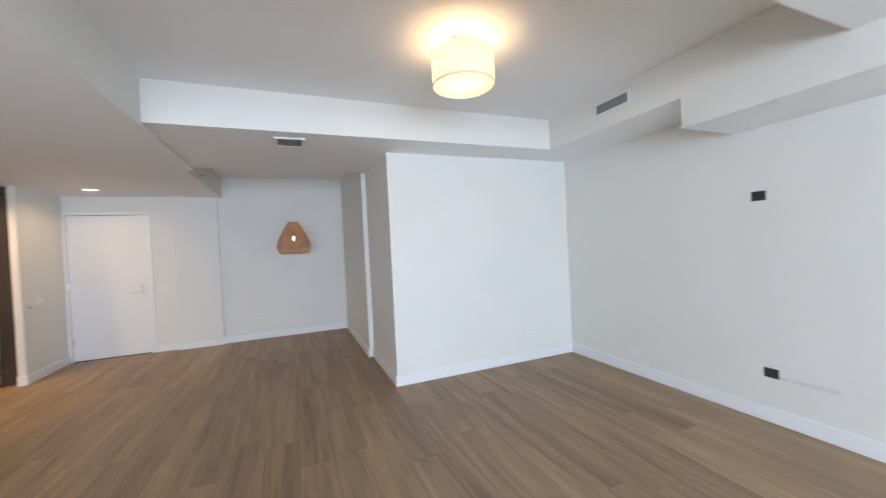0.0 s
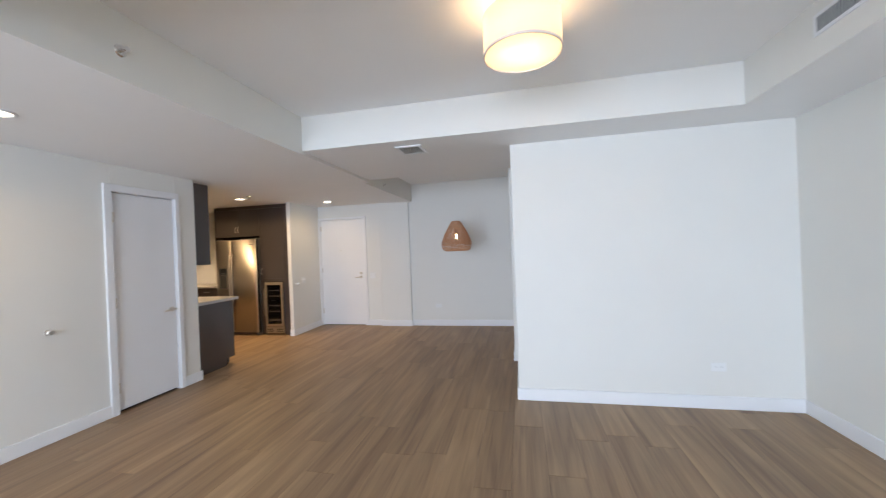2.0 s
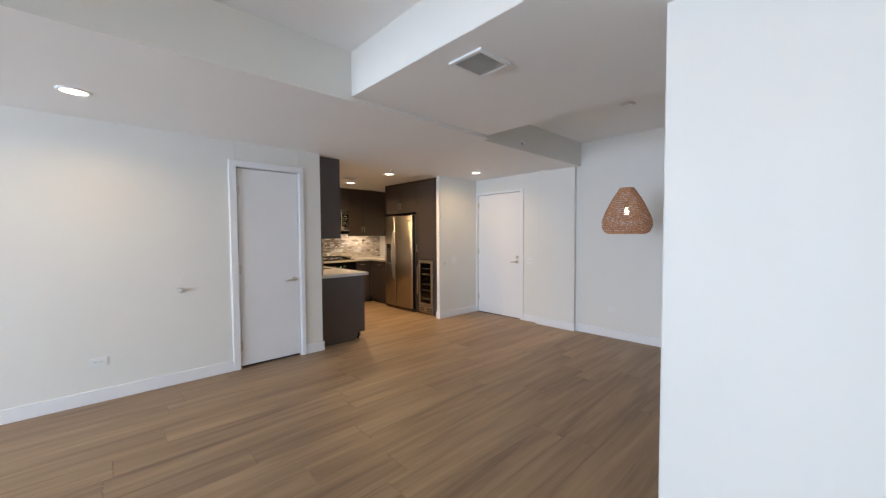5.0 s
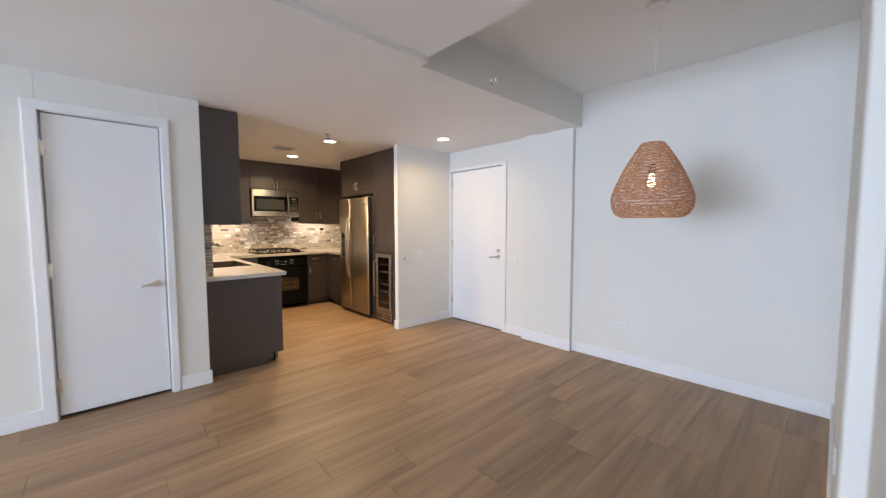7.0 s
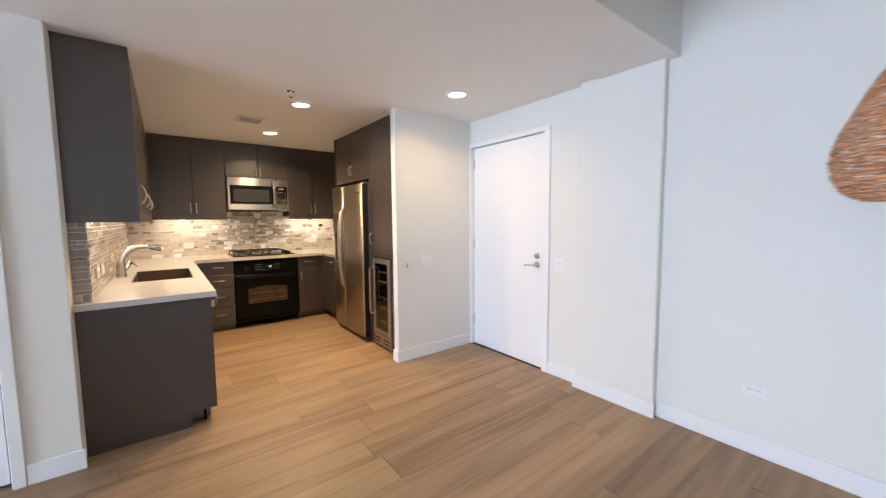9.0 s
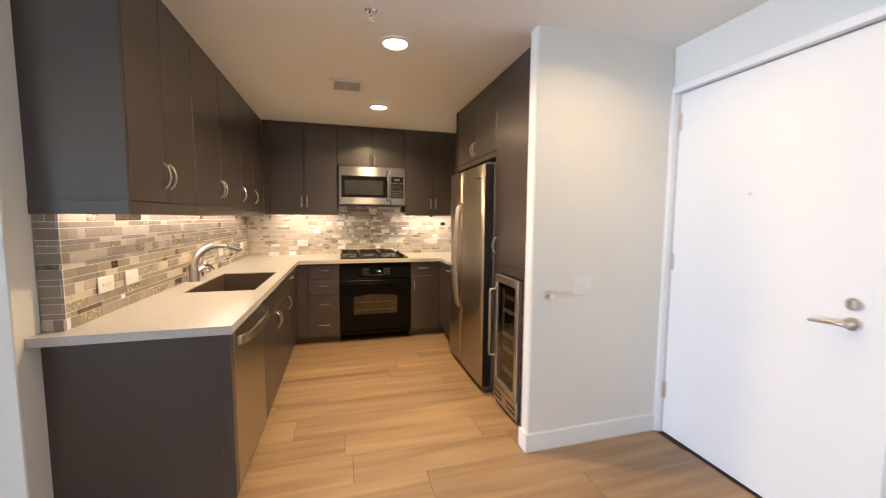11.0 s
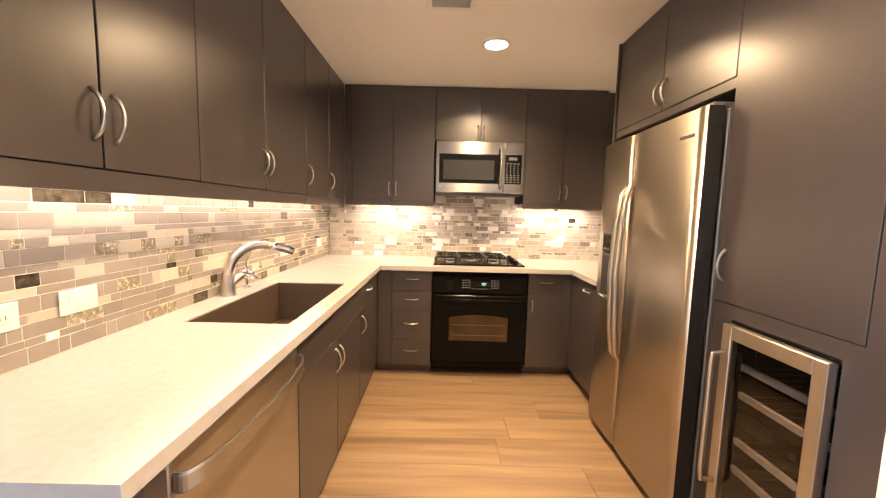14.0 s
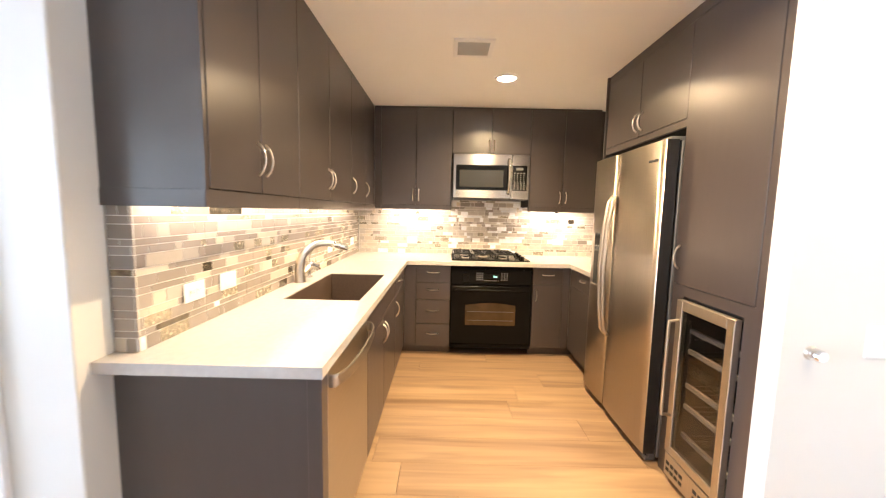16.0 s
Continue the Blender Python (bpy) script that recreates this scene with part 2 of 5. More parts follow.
def box(bm, x0, x1, y0, y1, z0, z1, bevel=0.0, seg=1):
    x0, x1, y0, y1, z0, z1 = min(x0, x1), max(x0, x1), min(y0, y1), max(y0, y1), min(z0, z1), max(z0, z1)
    m = Matrix.Translation(((x0 + x1) / 2, (y0 + y1) / 2, (z0 + z1) / 2)) @ Matrix.Diagonal((x1 - x0, y1 - y0, z1 - z0, 1))
    vs = bmesh.ops.create_cube(bm, size=1, matrix=m)["verts"]
    if bevel:
        es = list({e for v in vs for e in v.link_edges})
        bmesh.ops.bevel(bm, geom=es, offset=bevel, segments=seg, affect="EDGES", profile=0.5)
    return bm


def boxes(*rows, bevel=0.0):
    bm = bmesh.new()
    for r in rows:
        box(bm, *r, bevel=bevel)
    return bm


def cyl(bm, x, y, z0, z1, r0, r1=None, seg=24, axis="z"):
    r1 = r0 if r1 is None else r1
    h = z1 - z0
    m = Matrix.Translation((x, y, (z0 + z1) / 2))
    bmesh.ops.create_cone(bm, cap_ends=True, segments=seg, radius1=r0, radius2=r1, depth=h, matrix=m)
    return bm


def rod(bm, a, b, r, r2=None, seg=12):
    a, b = Vector(a), Vector(b)
    m = Matrix.Translation((a + b) / 2) @ (b - a).to_track_quat("Z", "Y").to_matrix().to_4x4()
    bmesh.ops.create_cone(bm, cap_ends=True, segments=seg, radius1=r, radius2=r if r2 is None else r2, depth=(b - a).length, matrix=m)
    return bm


def tube(bm, pts, r, seg=8, flat=1.0):
    """A round bar along points, capped; r may be a list."""
    pts = [Vector(p) for p in pts]
    rings = []
    side = None
    for i, p in enumerate(pts):
        d = (pts[min(i + 1, len(pts) - 1)] - pts[max(i - 1, 0)]).normalized()
        if side is None:
            side = d.orthogonal().normalized()
        side = (side - d * side.dot(d)).normalized()
        up = d.cross(side)
        rr = r[i] if isinstance(r, (list, tuple)) else r
        rings.append([bm.verts.new(p + side * (rr * math.cos(k * math.tau / seg)) + up * (rr * flat * math.sin(k * math.tau / seg))) for k in range(seg)])
    for a, b in zip(rings, rings[1:]):
        for k in range(seg):
            bm.faces.new((a[k], a[(k + 1) % seg], b[(k + 1) % seg], b[k]))
    bm.faces.new(rings[0][::-1])
    bm.faces.new(rings[-1])
    return bm


def bow(centre, along, out, length, rise, n=9):
    """Points of a bow handle: ends on the face, middle standing off it."""
    c, a, o = Vector(centre), Vector(along), Vector(out)
    return [c + a * (length * (u - 0.5)) + o * (rise * math.sin(math.pi * u) ** 0.6) for u in [i / (n - 1) for i in range(n)]]


# ---- structure ----
YW, XW, XE, YE = -4.20, -5.40, 3.715, 7.85       # window wall, kitchen back wall, media wall, entry wall
LOW, BEAM, SOFF, TRAY = 2.398, 2.384, 2.418, 2.732
floor = setting("floor", boxes((XW - 0.1, XE + 0.1, YW - 0.1, YE + 0.1, -0.12, -0.008)), SUBF, "oak-look vinyl plank floor running through room and kitchen", "floor")
setting("wall_media", boxes((XE, XE + 0.15, YW - 0.15, 4.625, 0, 3.0)), WALL, "off-white painted wall with open junction boxes", "wall")
setting("wall_pier", boxes((1.413, XE + 0.15, 4.625, 5.79, 0, 3.0), (1.355, XE + 0.15, 5.79, YE + 0.15, 0, 3.0), bevel=0.006), WALL, "white painted projecting wall beside the dining niche", "wall")
setting("wall_niche", boxes((-0.61, 1.355, 7.845, YE + 0.15, 0, 3.0)), WALL, "white painted back wall of the dining niche", "wall")
setting("wall_pilaster", boxes((-1.21, -0.61, 7.79, YE + 0.15, 0, 3.0), bevel=0.005), WALL, "shallow white painted pilaster beside the entry door", "wall")
setting("wall_entry", boxes((-2.72, -2.52, YE, YE + 0.15, 0, 3.0), (-1.575, -1.21, YE, YE + 0.15, 0, 3.0), (-2.52, -1.575, YE, YE + 0.15, 2.135, 3.0)), WALL, "white painted wall around the entry door", "wall")
setting("wall_kitchen_end", boxes((-2.625, -2.545, 6.92, YE, 0, 2.6), bevel=0.008), WALL, "short white painted wall closing the tall cabinets", "wall")
setting("wall_closet", boxes((-2.46, -2.335, YW - 0.15, 3.84, 0, 2.6), (-2.46, -2.335, 4.499, 4.76, 0, 2.6), (-2.46, -2.335, 3.84, 4.499, 2.143, 2.6), bevel=0.004), WALL, "off-white painted wall with a closet door", "wall")
setting("wall_sink", boxes((XW - 0.1, -2.462, 4.60, 4.742, 0, 2.6), (XW, -2.466, 4.742, 4.832, 0, 1.40)), WALL, "painted kitchen wall behind the sink run", "wall")
setting("wall_stove", boxes((XW - 0.12, XW, 4.60, YE, 0, 2.6)), WALL, "painted kitchen wall behind the cooktop", "wall")
setting("wall_fridge", boxes((XW, -2.625, 7.62, YE + 0.15, 0, 2.6)), WALL, "painted kitchen wall behind the refrigerator", "wall")
setting("wall_closet_back", boxes((-3.2, -3.1, YW - 0.15, 4.60, 0, 2.6)), WALL, "plain back wall of the closet", "wall")
# window wall with a wide opening
WX0, WX1, WZ0, WZ1 = -1.95, 2.15, 0.1, 2.36
setting("wall_window", boxes((-3.2, WX0, YW - 0.15, YW, 0, 3.0), (WX1, XE + 0.15, YW - 0.15, YW, 0, 3.0), (WX0, WX1, YW - 0.15, YW, 0, WZ0), (WX0, WX1, YW - 0.15, YW, WZ1, 3.0)), WALL, "white painted wall around wide windows", "wall")
win = thing("window_1", ((WX0 + WX1) / 2, YW - 0.08, WZ0), "wide white framed window letting daylight in", "window", kind="structure")
bm = bmesh.new()
for x in (WX0, (2 * WX0 + WX1) / 3, (WX0 + 2 * WX1) / 3, WX1):
    box(bm, max(WX0, x - 0.03), min(WX1, x + 0.03), YW - 0.12, YW - 0.05, WZ0, WZ1)
box(bm, WX0, WX1, YW - 0.121, YW - 0.049, WZ0, WZ0 + 0.06)
box(bm, WX0, WX1, YW - 0.121, YW - 0.049, WZ1 - 0.06, WZ1)
part("window_frame", bm, TRIM, win)
for i in range(3):
    a = WX0 + (WX1 - WX0) * i / 3
    p = part("pane", boxes((a + 0.03, a + (WX1 - WX0) / 3 - 0.03, YW - 0.09, YW - 0.084, WZ0 + 0.06, WZ1 - 0.06)), PANE, win)
    p.visible_shadow = False
setting("ground", boxes((-60, 60, -120, YW - 0.3, -6.2, -6.0)), mat("far_ground", (0.16, 0.16, 0.14), 0.9, vary=0.2, scale=0.3), "grey ground far below the windows", "ground")

# ceiling, one mesh: tray, soffits, beam, niche
TX = 3.11                                         # tray side towards the media wall
setting("ceiling", boxes(
    (-0.47, TX, 1.84, 4.15, TRAY, 3.1),
    (-0.47, XE, YW, 1.84, SOFF, 3.1),
    (TX, XE, 1.84, 2.71, 2.198, 3.1), (TX, XE, 2.71, 4.15, SOFF, 3.1), (TX, XE, YW, 1.84, 2.198, SOFF + 0.01),
    (-0.47, XE, 4.15, 4.625, SOFF, 3.1), (-0.47, 1.413, 4.625, 5.68, SOFF, 3.1),
    (-0.545, 1.413, 5.68, YE, 2.716, 3.1),
    (-1.06, -0.47, YW, 5.68, BEAM, 3.1), (-1.06, -0.545, 5.68, YE, BEAM, 3.1),
    (XW, -1.06, YW, YE, LOW, 3.1)), [CEIL, WALL], "white painted ceiling with a raised tray and dropped soffits", "ceiling")

for poly in bpy.data.objects["ceiling"].data.polygons:
    poly.material_index = 1 if abs(poly.normal.z) < 0.5 else 0

# baseboards
BH, BT = 0.112, 0.015


def baseboard(x0, x1, y0, y1):
    setting("baseboard", boxes((x0, x1, y0, y1, 0, BH), bevel=0.003), TRIM, "white painted baseboard along the wall foot", "baseboard")


baseboard(XE - BT, XE, YW, 4.61)
baseboard(1.398, XE, 4.61, 4.625)
baseboard(1.398, 1.413, 4.625, 5.79)
baseboard(1.34, 1.355, 5.776, 7.83)
baseboard(-0.61, 1.355, 7.83, 7.845)
baseboard(-1.225, -0.595, 7.775, 7.79)
baseboard(-1.51, -1.225, 7.835, 7.85)
baseboard(-2.545, -2.53, 6.905, 7.835)
baseboard(-2.625, -2.545, 6.905, 6.92)
baseboard(-2.335, -2.32, YW, 3.773)
baseboard(-2.335, -2.32, 4.549, 4.775)


def lever(parent, at, out, along):
    """A lever handle: rose, neck and a slightly drooping bar."""
    o, a, c = Vector(out), Vector(along), Vector(at)
    h = part("handle", rod(bmesh.new(), c, c + o * 0.012, 0.027, seg=24), NICKEL, parent, "brushed nickel lever handle")
    part("neck", rod(bmesh.new(), c + o * 0.012, c + o * 0.05, 0.010), NICKEL, h)
    up = Vector((0, 0, 1))
    part("bar", tube(bmesh.new(), [c + o * 0.05 - a * 0.012, c + o * 0.052 + a * 0.03, c + o * 0.05 + a * 0.075 - up * 0.004, c + o * 0.046 + a * 0.118 - up * 0.01], [0.011, 0.011, 0.010, 0.008], 10), NICKEL, h, smooth=True)


def hinge(parent, x, y, z, ax):
    bm = bmesh.new()
    if ax == "y":
        box(bm, x - 0.003, x + 0.009, y - 0.014, y + 0.02, z - 0.05, z + 0.05, 0.001)
    else:
        box(bm, x - 0.02, x + 0.014, y - 0.009, y + 0.003, z - 0.05, z + 0.05, 0.001)
    cyl(bm, x + (0.008 if ax == "y" else -0.004), y + (-0.004 if ax == "y" else -0.008), z - 0.05, z + 0.05, 0.007, seg=10)
    part("hinge", bm, NICKEL, parent, "satin nickel hinge")


# closet door, in the wall at x = -2.335, hinged on its far-from-kitchen side
d = thing("door_1", (-2.36, 4.185, 0), "closed flat white closet door in white casing", "door", kind="structure")
part("leaf", boxes((-2.385, -2.347, 3.855, 4.484, 0.026, 2.128), bevel=0.002), DOORM, d)
part("casing", boxes((-2.336, -2.317, 3.775, 3.843, 0, 2.142), (-2.336, -2.317, 4.496, 4.547, 0, 2.142), (-2.336, -2.317, 3.775, 4.547, 2.140, 2.206), bevel=0.003), TRIM, d)
part("jamb", boxes((-2.46, -2.336, 3.841, 3.848, 0, 2.140), (-2.46, -2.336, 4.491, 4.498, 0, 2.140), (-2.46, -2.336, 3.848, 4.491, 2.135, 2.142)), TRIM, d)
# near-black sheet behind the leaf paints the shade seen through the door gaps
part("stop_strip", boxes((-2.40, -2.387, 3.848, 4.491, 0.001, 2.135)), SLOT, d, "dark sheet behind the leaf that paints the shade in the door gaps")
for z in (0.24, 1.06, 1.89):
    hinge(d, -2.347, 3.85, z, "y")
lever(d, (-2.347, 4.43, 0.91), (1, 0, 0), (0, -1, 0))

# entry door, in the wall at y = 7.85
d = thing("door_2", (-2.08, 7.87, 0), "closed flat white entry door with lever and deadbolt", "door", kind="structure")
part("leaf", boxes((-2.508, -1.588, 7.868, 7.912, 0.008, 2.118), bevel=0.002), DOORM, d)
part("casing", boxes((-2.545, -2.518, 7.832, 7.851, 0, 2.125), (-1.578, -1.512, 7.832, 7.851, 0, 2.125), (-2.545, -1.512, 7.832, 7.851, 2.124, 2.165), bevel=0.003), TRIM, d)
part("jamb", boxes((-2.52, -2.512, 7.851, 7.98, 0, 2.13), (-1.583, -1.575, 7.851, 7.98, 0, 2.13), (-2.512, -1.583, 7.851, 7.98, 2.123, 2.132)), TRIM, d)
for z in (0.285, 1.11, 1.95):
    hinge(d, -2.506, 7.868, z, "x")
lever(d, (-1.655, 7.868, 0.955), (0, -1, 0), (-1, 0, 0))
bm = rod(bmesh.new(), (-1.655, 7.868, 1.035), (-1.655, 7.855, 1.035), 0.026, seg=24)
box(bm, -1.660, -1.650, 7.842, 7.856, 1.018, 1.052, 0.002)
part("deadbolt", bm, NICKEL, d, "round satin nickel deadbolt")
part("peephole", rod(bmesh.new(), (-2.08, 7.868, 1.50), (-2.08, 7.864, 1.50), 0.008, seg=16), NICKEL, d)

# ---- kitchen ----
TOP, TK = 0.914, 0.036


def handle(parent, c, along, out, length=0.12, rise=0.028):
    part("handle", tube(bmesh.new(), bow(c, along, out, length, rise), [0.0065, 0.005, 0.0045, 0.0045, 0.005, 0.0045, 0.0045, 0.005, 0.0065], 8), NICKEL, parent, "bowed satin nickel handle", True)


def front(parent, kind_name, x0, x1, y0, y1, z0, z1):
    return part(kind_name, boxes((x0, x1, y0, y1, z0, z1), bevel=0.0015), CAB, parent)


G2 = 0.003
DT = 0.019
Z = Vector((0, 0, 1))

# wall cabinets over the sink run, fronts at y = 5.08
UB, UT, UY = 1.43, 2.396, 5.08
for edges, grips in (([-2.466, -2.785, -3.15], [-2.785 + 0.024, -2.785 - 0.034]), ([-3.15, -3.625, -4.145], [-3.625 + 0.028, -3.625 - 0.028]), ([-4.145, -4.60], [-4.145 - 0.04]), ([-4.60, -5.028], [-4.60 - 0.04])):
    c = thing("wall_cabinet", ((edges[0] + edges[-1]) / 2, 4.9, UB), "dark espresso wall cabinet with flat doors and bowed handles", "cabinet", "wall cabinets over the sink run")
    part("body", boxes((edges[-1] + 0.0005, edges[0] - 0.0005, 4.744, UY - DT - 0.002, UB, UT)), CABIN, c)
    part("light_rail", boxes((edges[-1], edges[0], UY - 0.04, UY - 0.004, UB - 0.056, UB - 0.001), bevel=0.002), CAB, c)
    for i, (a, b) in enumerate(zip(edges, edges[1:])):
        dr = front(c, "door", b + G2, a - G2, UY - DT, UY, UB + 0.002, UT - 0.035)
        handle(dr, (grips[i], UY, UB + 0.13), Z, Vector((0, 1, 0)))
    part("crown_filler", boxes((edges[-1], edges[0], UY - DT, UY - 0.004, UT - 0.033, UT)), CAB, c)
part_end = thing("cabinet_end_panel", (-2.455, 4.9, UB - 0.056), "dark espresso side panel closing the wall cabinets", "panel")
part("panel", boxes((-2.465, -2.448, 4.744, UY - 0.001, UB - 0.056, UT), bevel=0.001), CAB, part_end)
part("rail", boxes((-2.448, -2.445, 4.744, UY - 0.002, UB - 0.056, UB - 0.002), bevel=0.001), CAB, part_end)

# wall cabinets over the cooktop run, fronts at x = -5.03
BX = -5.03
for edges, zb, grips, zg in (([5.145, 5.492, 5.85], 1.44, [5.492 - 0.03, 5.492 + 0.03], 0.10), ([5.85, 6.235, 6.618], 1.952, [6.235 - 0.025, 6.235 + 0.025], 0.075), ([6.618, 6.955, 7.30], 1.44, [6.955 - 0.03, 6.955 + 0.03], 0.10)):
    c = thing("wall_cabinet", (-5.2, (edges[0] + edges[-1]) / 2, zb), "dark espresso wall cabinet with paired flat doors", "cabinet", "wall cabinets over the cooktop run")
    part("body", boxes((XW + 0.002, BX - DT - 0.002, edges[0] + 0.0005, edges[-1] - 0.0005, zb, UT)), CABIN, c)
    if zb < 1.5:
        part("light_rail", boxes((BX - 0.04, BX - 0.004, edges[0], edges[-1], zb - 0.042, zb - 0.001), bevel=0.002), CAB, c)
    for i, (a, b) in enumerate(zip(edges, edges[1:])):
        dr = front(c, "door", BX - DT, BX, a + G2, b - G2, zb + 0.002, UT - 0.02)
        handle(dr, (BX, grips[i], zb + zg), Z, Vector((1, 0, 0)), 0.11)
    part("crown_filler", boxes((BX - DT, BX - 0.004, edges[0], edges[-1], UT - 0.018, UT)), CAB, c)
c = thing("corner_filler", (-5.2, 5.11, 1.40), "dark espresso filler between wall cabinets", "filler")
part("strip", boxes((XW + 0.002, BX - 0.004, 5.082, 5.144, 1.398, UT)), CAB, c)
# set-back block added in place of the dark recess towards the refrigerator
c = thing("corner_filler", (-5.2, 7.4, 1.40), "added dark espresso block in place of the dark recess beside the wall cabinets", "filler")
part("strip", boxes((XW + 0.002, BX - 0.06, 7.301, 7.618, 1.398, UT)), CAB, c)

# base cabinets, sink run: fronts at y = 5.43
FY, KZ = 5.415, 0.09


def base_body(c, x0, x1, y0, y1, kick):
    part("body", boxes((x0, x1, y0, y1, KZ, TOP - TK - 0.001)), CABIN, c)
    part("toe_kick", boxes(kick), CAB, c)


c = thing("end_panel", (-2.46, 5.1, 0), "dark espresso panel closing the peninsula end", "panel")
part("panel", boxes((-2.50, -2.448, 4.744, 5.27, 0.0, TOP - TK - 0.001), (-2.50, -2.448, 5.27, FY, 0.10, TOP - TK - 0.001)), CAB, c)
part("corner_post", boxes((-2.502, -2.4465, FY - 0.045, FY + 0.002, 0.10, TOP - TK - 0.002), bevel=0.001), CAB, c)
part("skirting", boxes((-2.502, -2.46, 5.20, 5.268, 0.0, 0.02)), CAB, c)
c = thing("sink_cabinet", (-3.63, 5.1, 0), "dark espresso sink base cabinet with two doors", "cabinet", "base cabinets")
part("body", boxes((-4.13, -3.135, FY - DT - 0.012, FY - DT - 0.002, KZ, TOP - TK - 0.001), (-4.13, -4.11, 4.80, FY - DT - 0.002, KZ, TOP - TK - 0.001), (-3.155, -3.135, 4.80, FY - DT - 0.002, KZ, TOP - TK - 0.001), (-4.13, -3.135, 4.80, FY - DT - 0.012, KZ, KZ + 0.018)), CABIN, c)
part("toe_kick", boxes((-4.13, -3.135, 5.34, 5.355, 0, KZ)), CAB, c)
front(c, "false_front", -4.13 + G2, -3.135 - G2, FY - DT, FY, 0.712, 0.872)
for a, b, g in ((-3.63, -3.135, -3.60), (-4.13, -3.63, -3.66)):
    dr = front(c, "door", a + G2, b - G2, FY - DT, FY, KZ + 0.002, 0.708)
    handle(dr, (g, FY, 0.60), Z, Vector((0, 1, 0)))
c = thing("base_cabinet", (-4.4, 5.1, 0), "dark espresso base cabinet with drawer over door", "cabinet", "base cabinets")
base_body(c, -4.748, -4.131, 4.80, FY - DT - 0.002, (-4.748, -4.131, 5.34, 5.355, 0, KZ))
dr = front(c, "drawer", -4.62, -4.131 - G2, FY - DT, FY, 0.712, 0.872)
handle(dr, (-4.375, FY, 0.80), Vector((1, 0, 0)), Vector((0, 1, 0)), 0.11)
dr = front(c, "door", -4.62, -4.131 - G2, FY - DT, FY, KZ + 0.002, 0.708)
handle(dr, (-4.19, FY, 0.60), Z, Vector((0, 1, 0)))
part("filler", boxes((-4.748, -4.6215, FY - DT, FY - 0.002, KZ, TOP - TK - 0.001)), CAB, c)

# base cabinets, cooktop run: fronts at x = -4.77
FX = -4.77
c = thing("drawer_cabinet", (-5.1, 5.69, 0), "dark espresso base cabinet with four drawers", "cabinet", "base cabinets")
base_body(c, XW + 0.002, FX - DT - 0.002, 5.445, 5.855, (FX - 0.09, FX - 0.075, 5.36, 5.855, 0, KZ))
part("filler", boxes((FX - DT, FX - 0.002, 5.4135, 5.526, KZ, TOP - TK - 0.001)), CAB, c)
for a, b in ((0.086, 0.302), (0.306, 0.536), (0.540, 0.706), (0.710, 0.868)):
    dr = front(c, "drawer", FX - DT, FX, 5.53, 5.853, a, b)
    handle(dr, (FX, 5.69, (a + b) / 2 + 0.015), Vector((0, 1, 0)), Vector((1, 0, 0)), 0.11, 0.024)
c = thing("base_cabinet", (-5.1, 6.8, 0), "dark espresso base cabinet with drawer over door", "cabinet", "base cabinets")
base_body(c, XW + 0.002, FX - DT - 0.002, 6.637, 6.99, (FX - 0.09, FX - 0.075, 6.63, 7.06, 0, KZ))
dr = front(c, "drawer", FX - DT, FX, 6.637, 6.918, 0.712, 0.868)
handle(dr, (FX, 6.78, 0.80), Vector((0, 1, 0)), Vector((1, 0, 0)), 0.11, 0.024)
dr = front(c, "door", FX - DT, FX, 6.637, 6.918, KZ + 0.002, 0.708)
handle(dr, (FX, 6.672, 0.60), Z, Vector((1, 0, 0)), 0.10)
part("filler", boxes((FX - DT, FX - 0.002, 6.92, 6.99, KZ, TOP - TK - 0.001)), CAB, c)
RY = 6.99
c = thing("base_cabinet", (-4.5, 7.3, 0), "narrow dark espresso base cabinet beside the refrigerator", "cabinet", "base cabinets")
base_body(c, FX - 0.02, -4.215, RY + DT + 0.002, 7.60, (FX - 0.02, -4.215, RY + 0.07, RY + 0.085, 0, KZ))
dr = front(c, "drawer", -4.70, -4.217, RY, RY + DT, 0.712, 0.868)
handle(dr, (-4.46, RY, 0.80), Vector((1, 0, 0)), Vector((0, -1, 0)), 0.11, 0.024)
dr = front(c, "door", -4.70, -4.217, RY, RY + DT, KZ + 0.002, 0.708)
part("filler", boxes((FX, -4.702, RY + 0.002, RY + DT, KZ, TOP - TK - 0.001)), CAB, c)

# worktop with the sink cut out
SX0, SX1, SY0, SY1 = -3.975, -3.185, 4.968, 5.362
c = thing("worktop", (-4.2, 5.2, TOP - TK), "pale cream quartz worktop running round three sides", "worktop")
CF = 5.443


def slab_mesh(xs, ys, keep, z0, z1):
    """One slab from a grid of cells, with shared vertices and real edges."""
    bm = bmesh.new()
    vt = {}

    def vert(i, j, z):
        if (i, j, z) not in vt:
            vt[i, j, z] = bm.verts.new((xs[i], ys[j], z))
        return vt[i, j, z]
    on = {(i, j) for i in range(len(xs) - 1) for j in range(len(ys) - 1) if keep((xs[i] + xs[i + 1]) / 2, (ys[j] + ys[j + 1]) / 2)}
    for i, j in on:
        for z in (z0, z1):
            bm.faces.new([vert(i, j, z), vert(i + 1, j, z), vert(i + 1, j + 1, z), vert(i, j + 1, z)])
        for di, dj, a, b in ((-1, 0, (i, j), (i, j + 1)), (1, 0, (i + 1, j), (i + 1, j + 1)), (0, -1, (i, j), (i + 1, j)), (0, 1, (i, j + 1), (i + 1, j + 1))):
            if (i + di, j + dj) not in on:
                bm.faces.new([vert(*a, z0), vert(*b, z0), vert(*b, z1), vert(*a, z1)])
    return bm


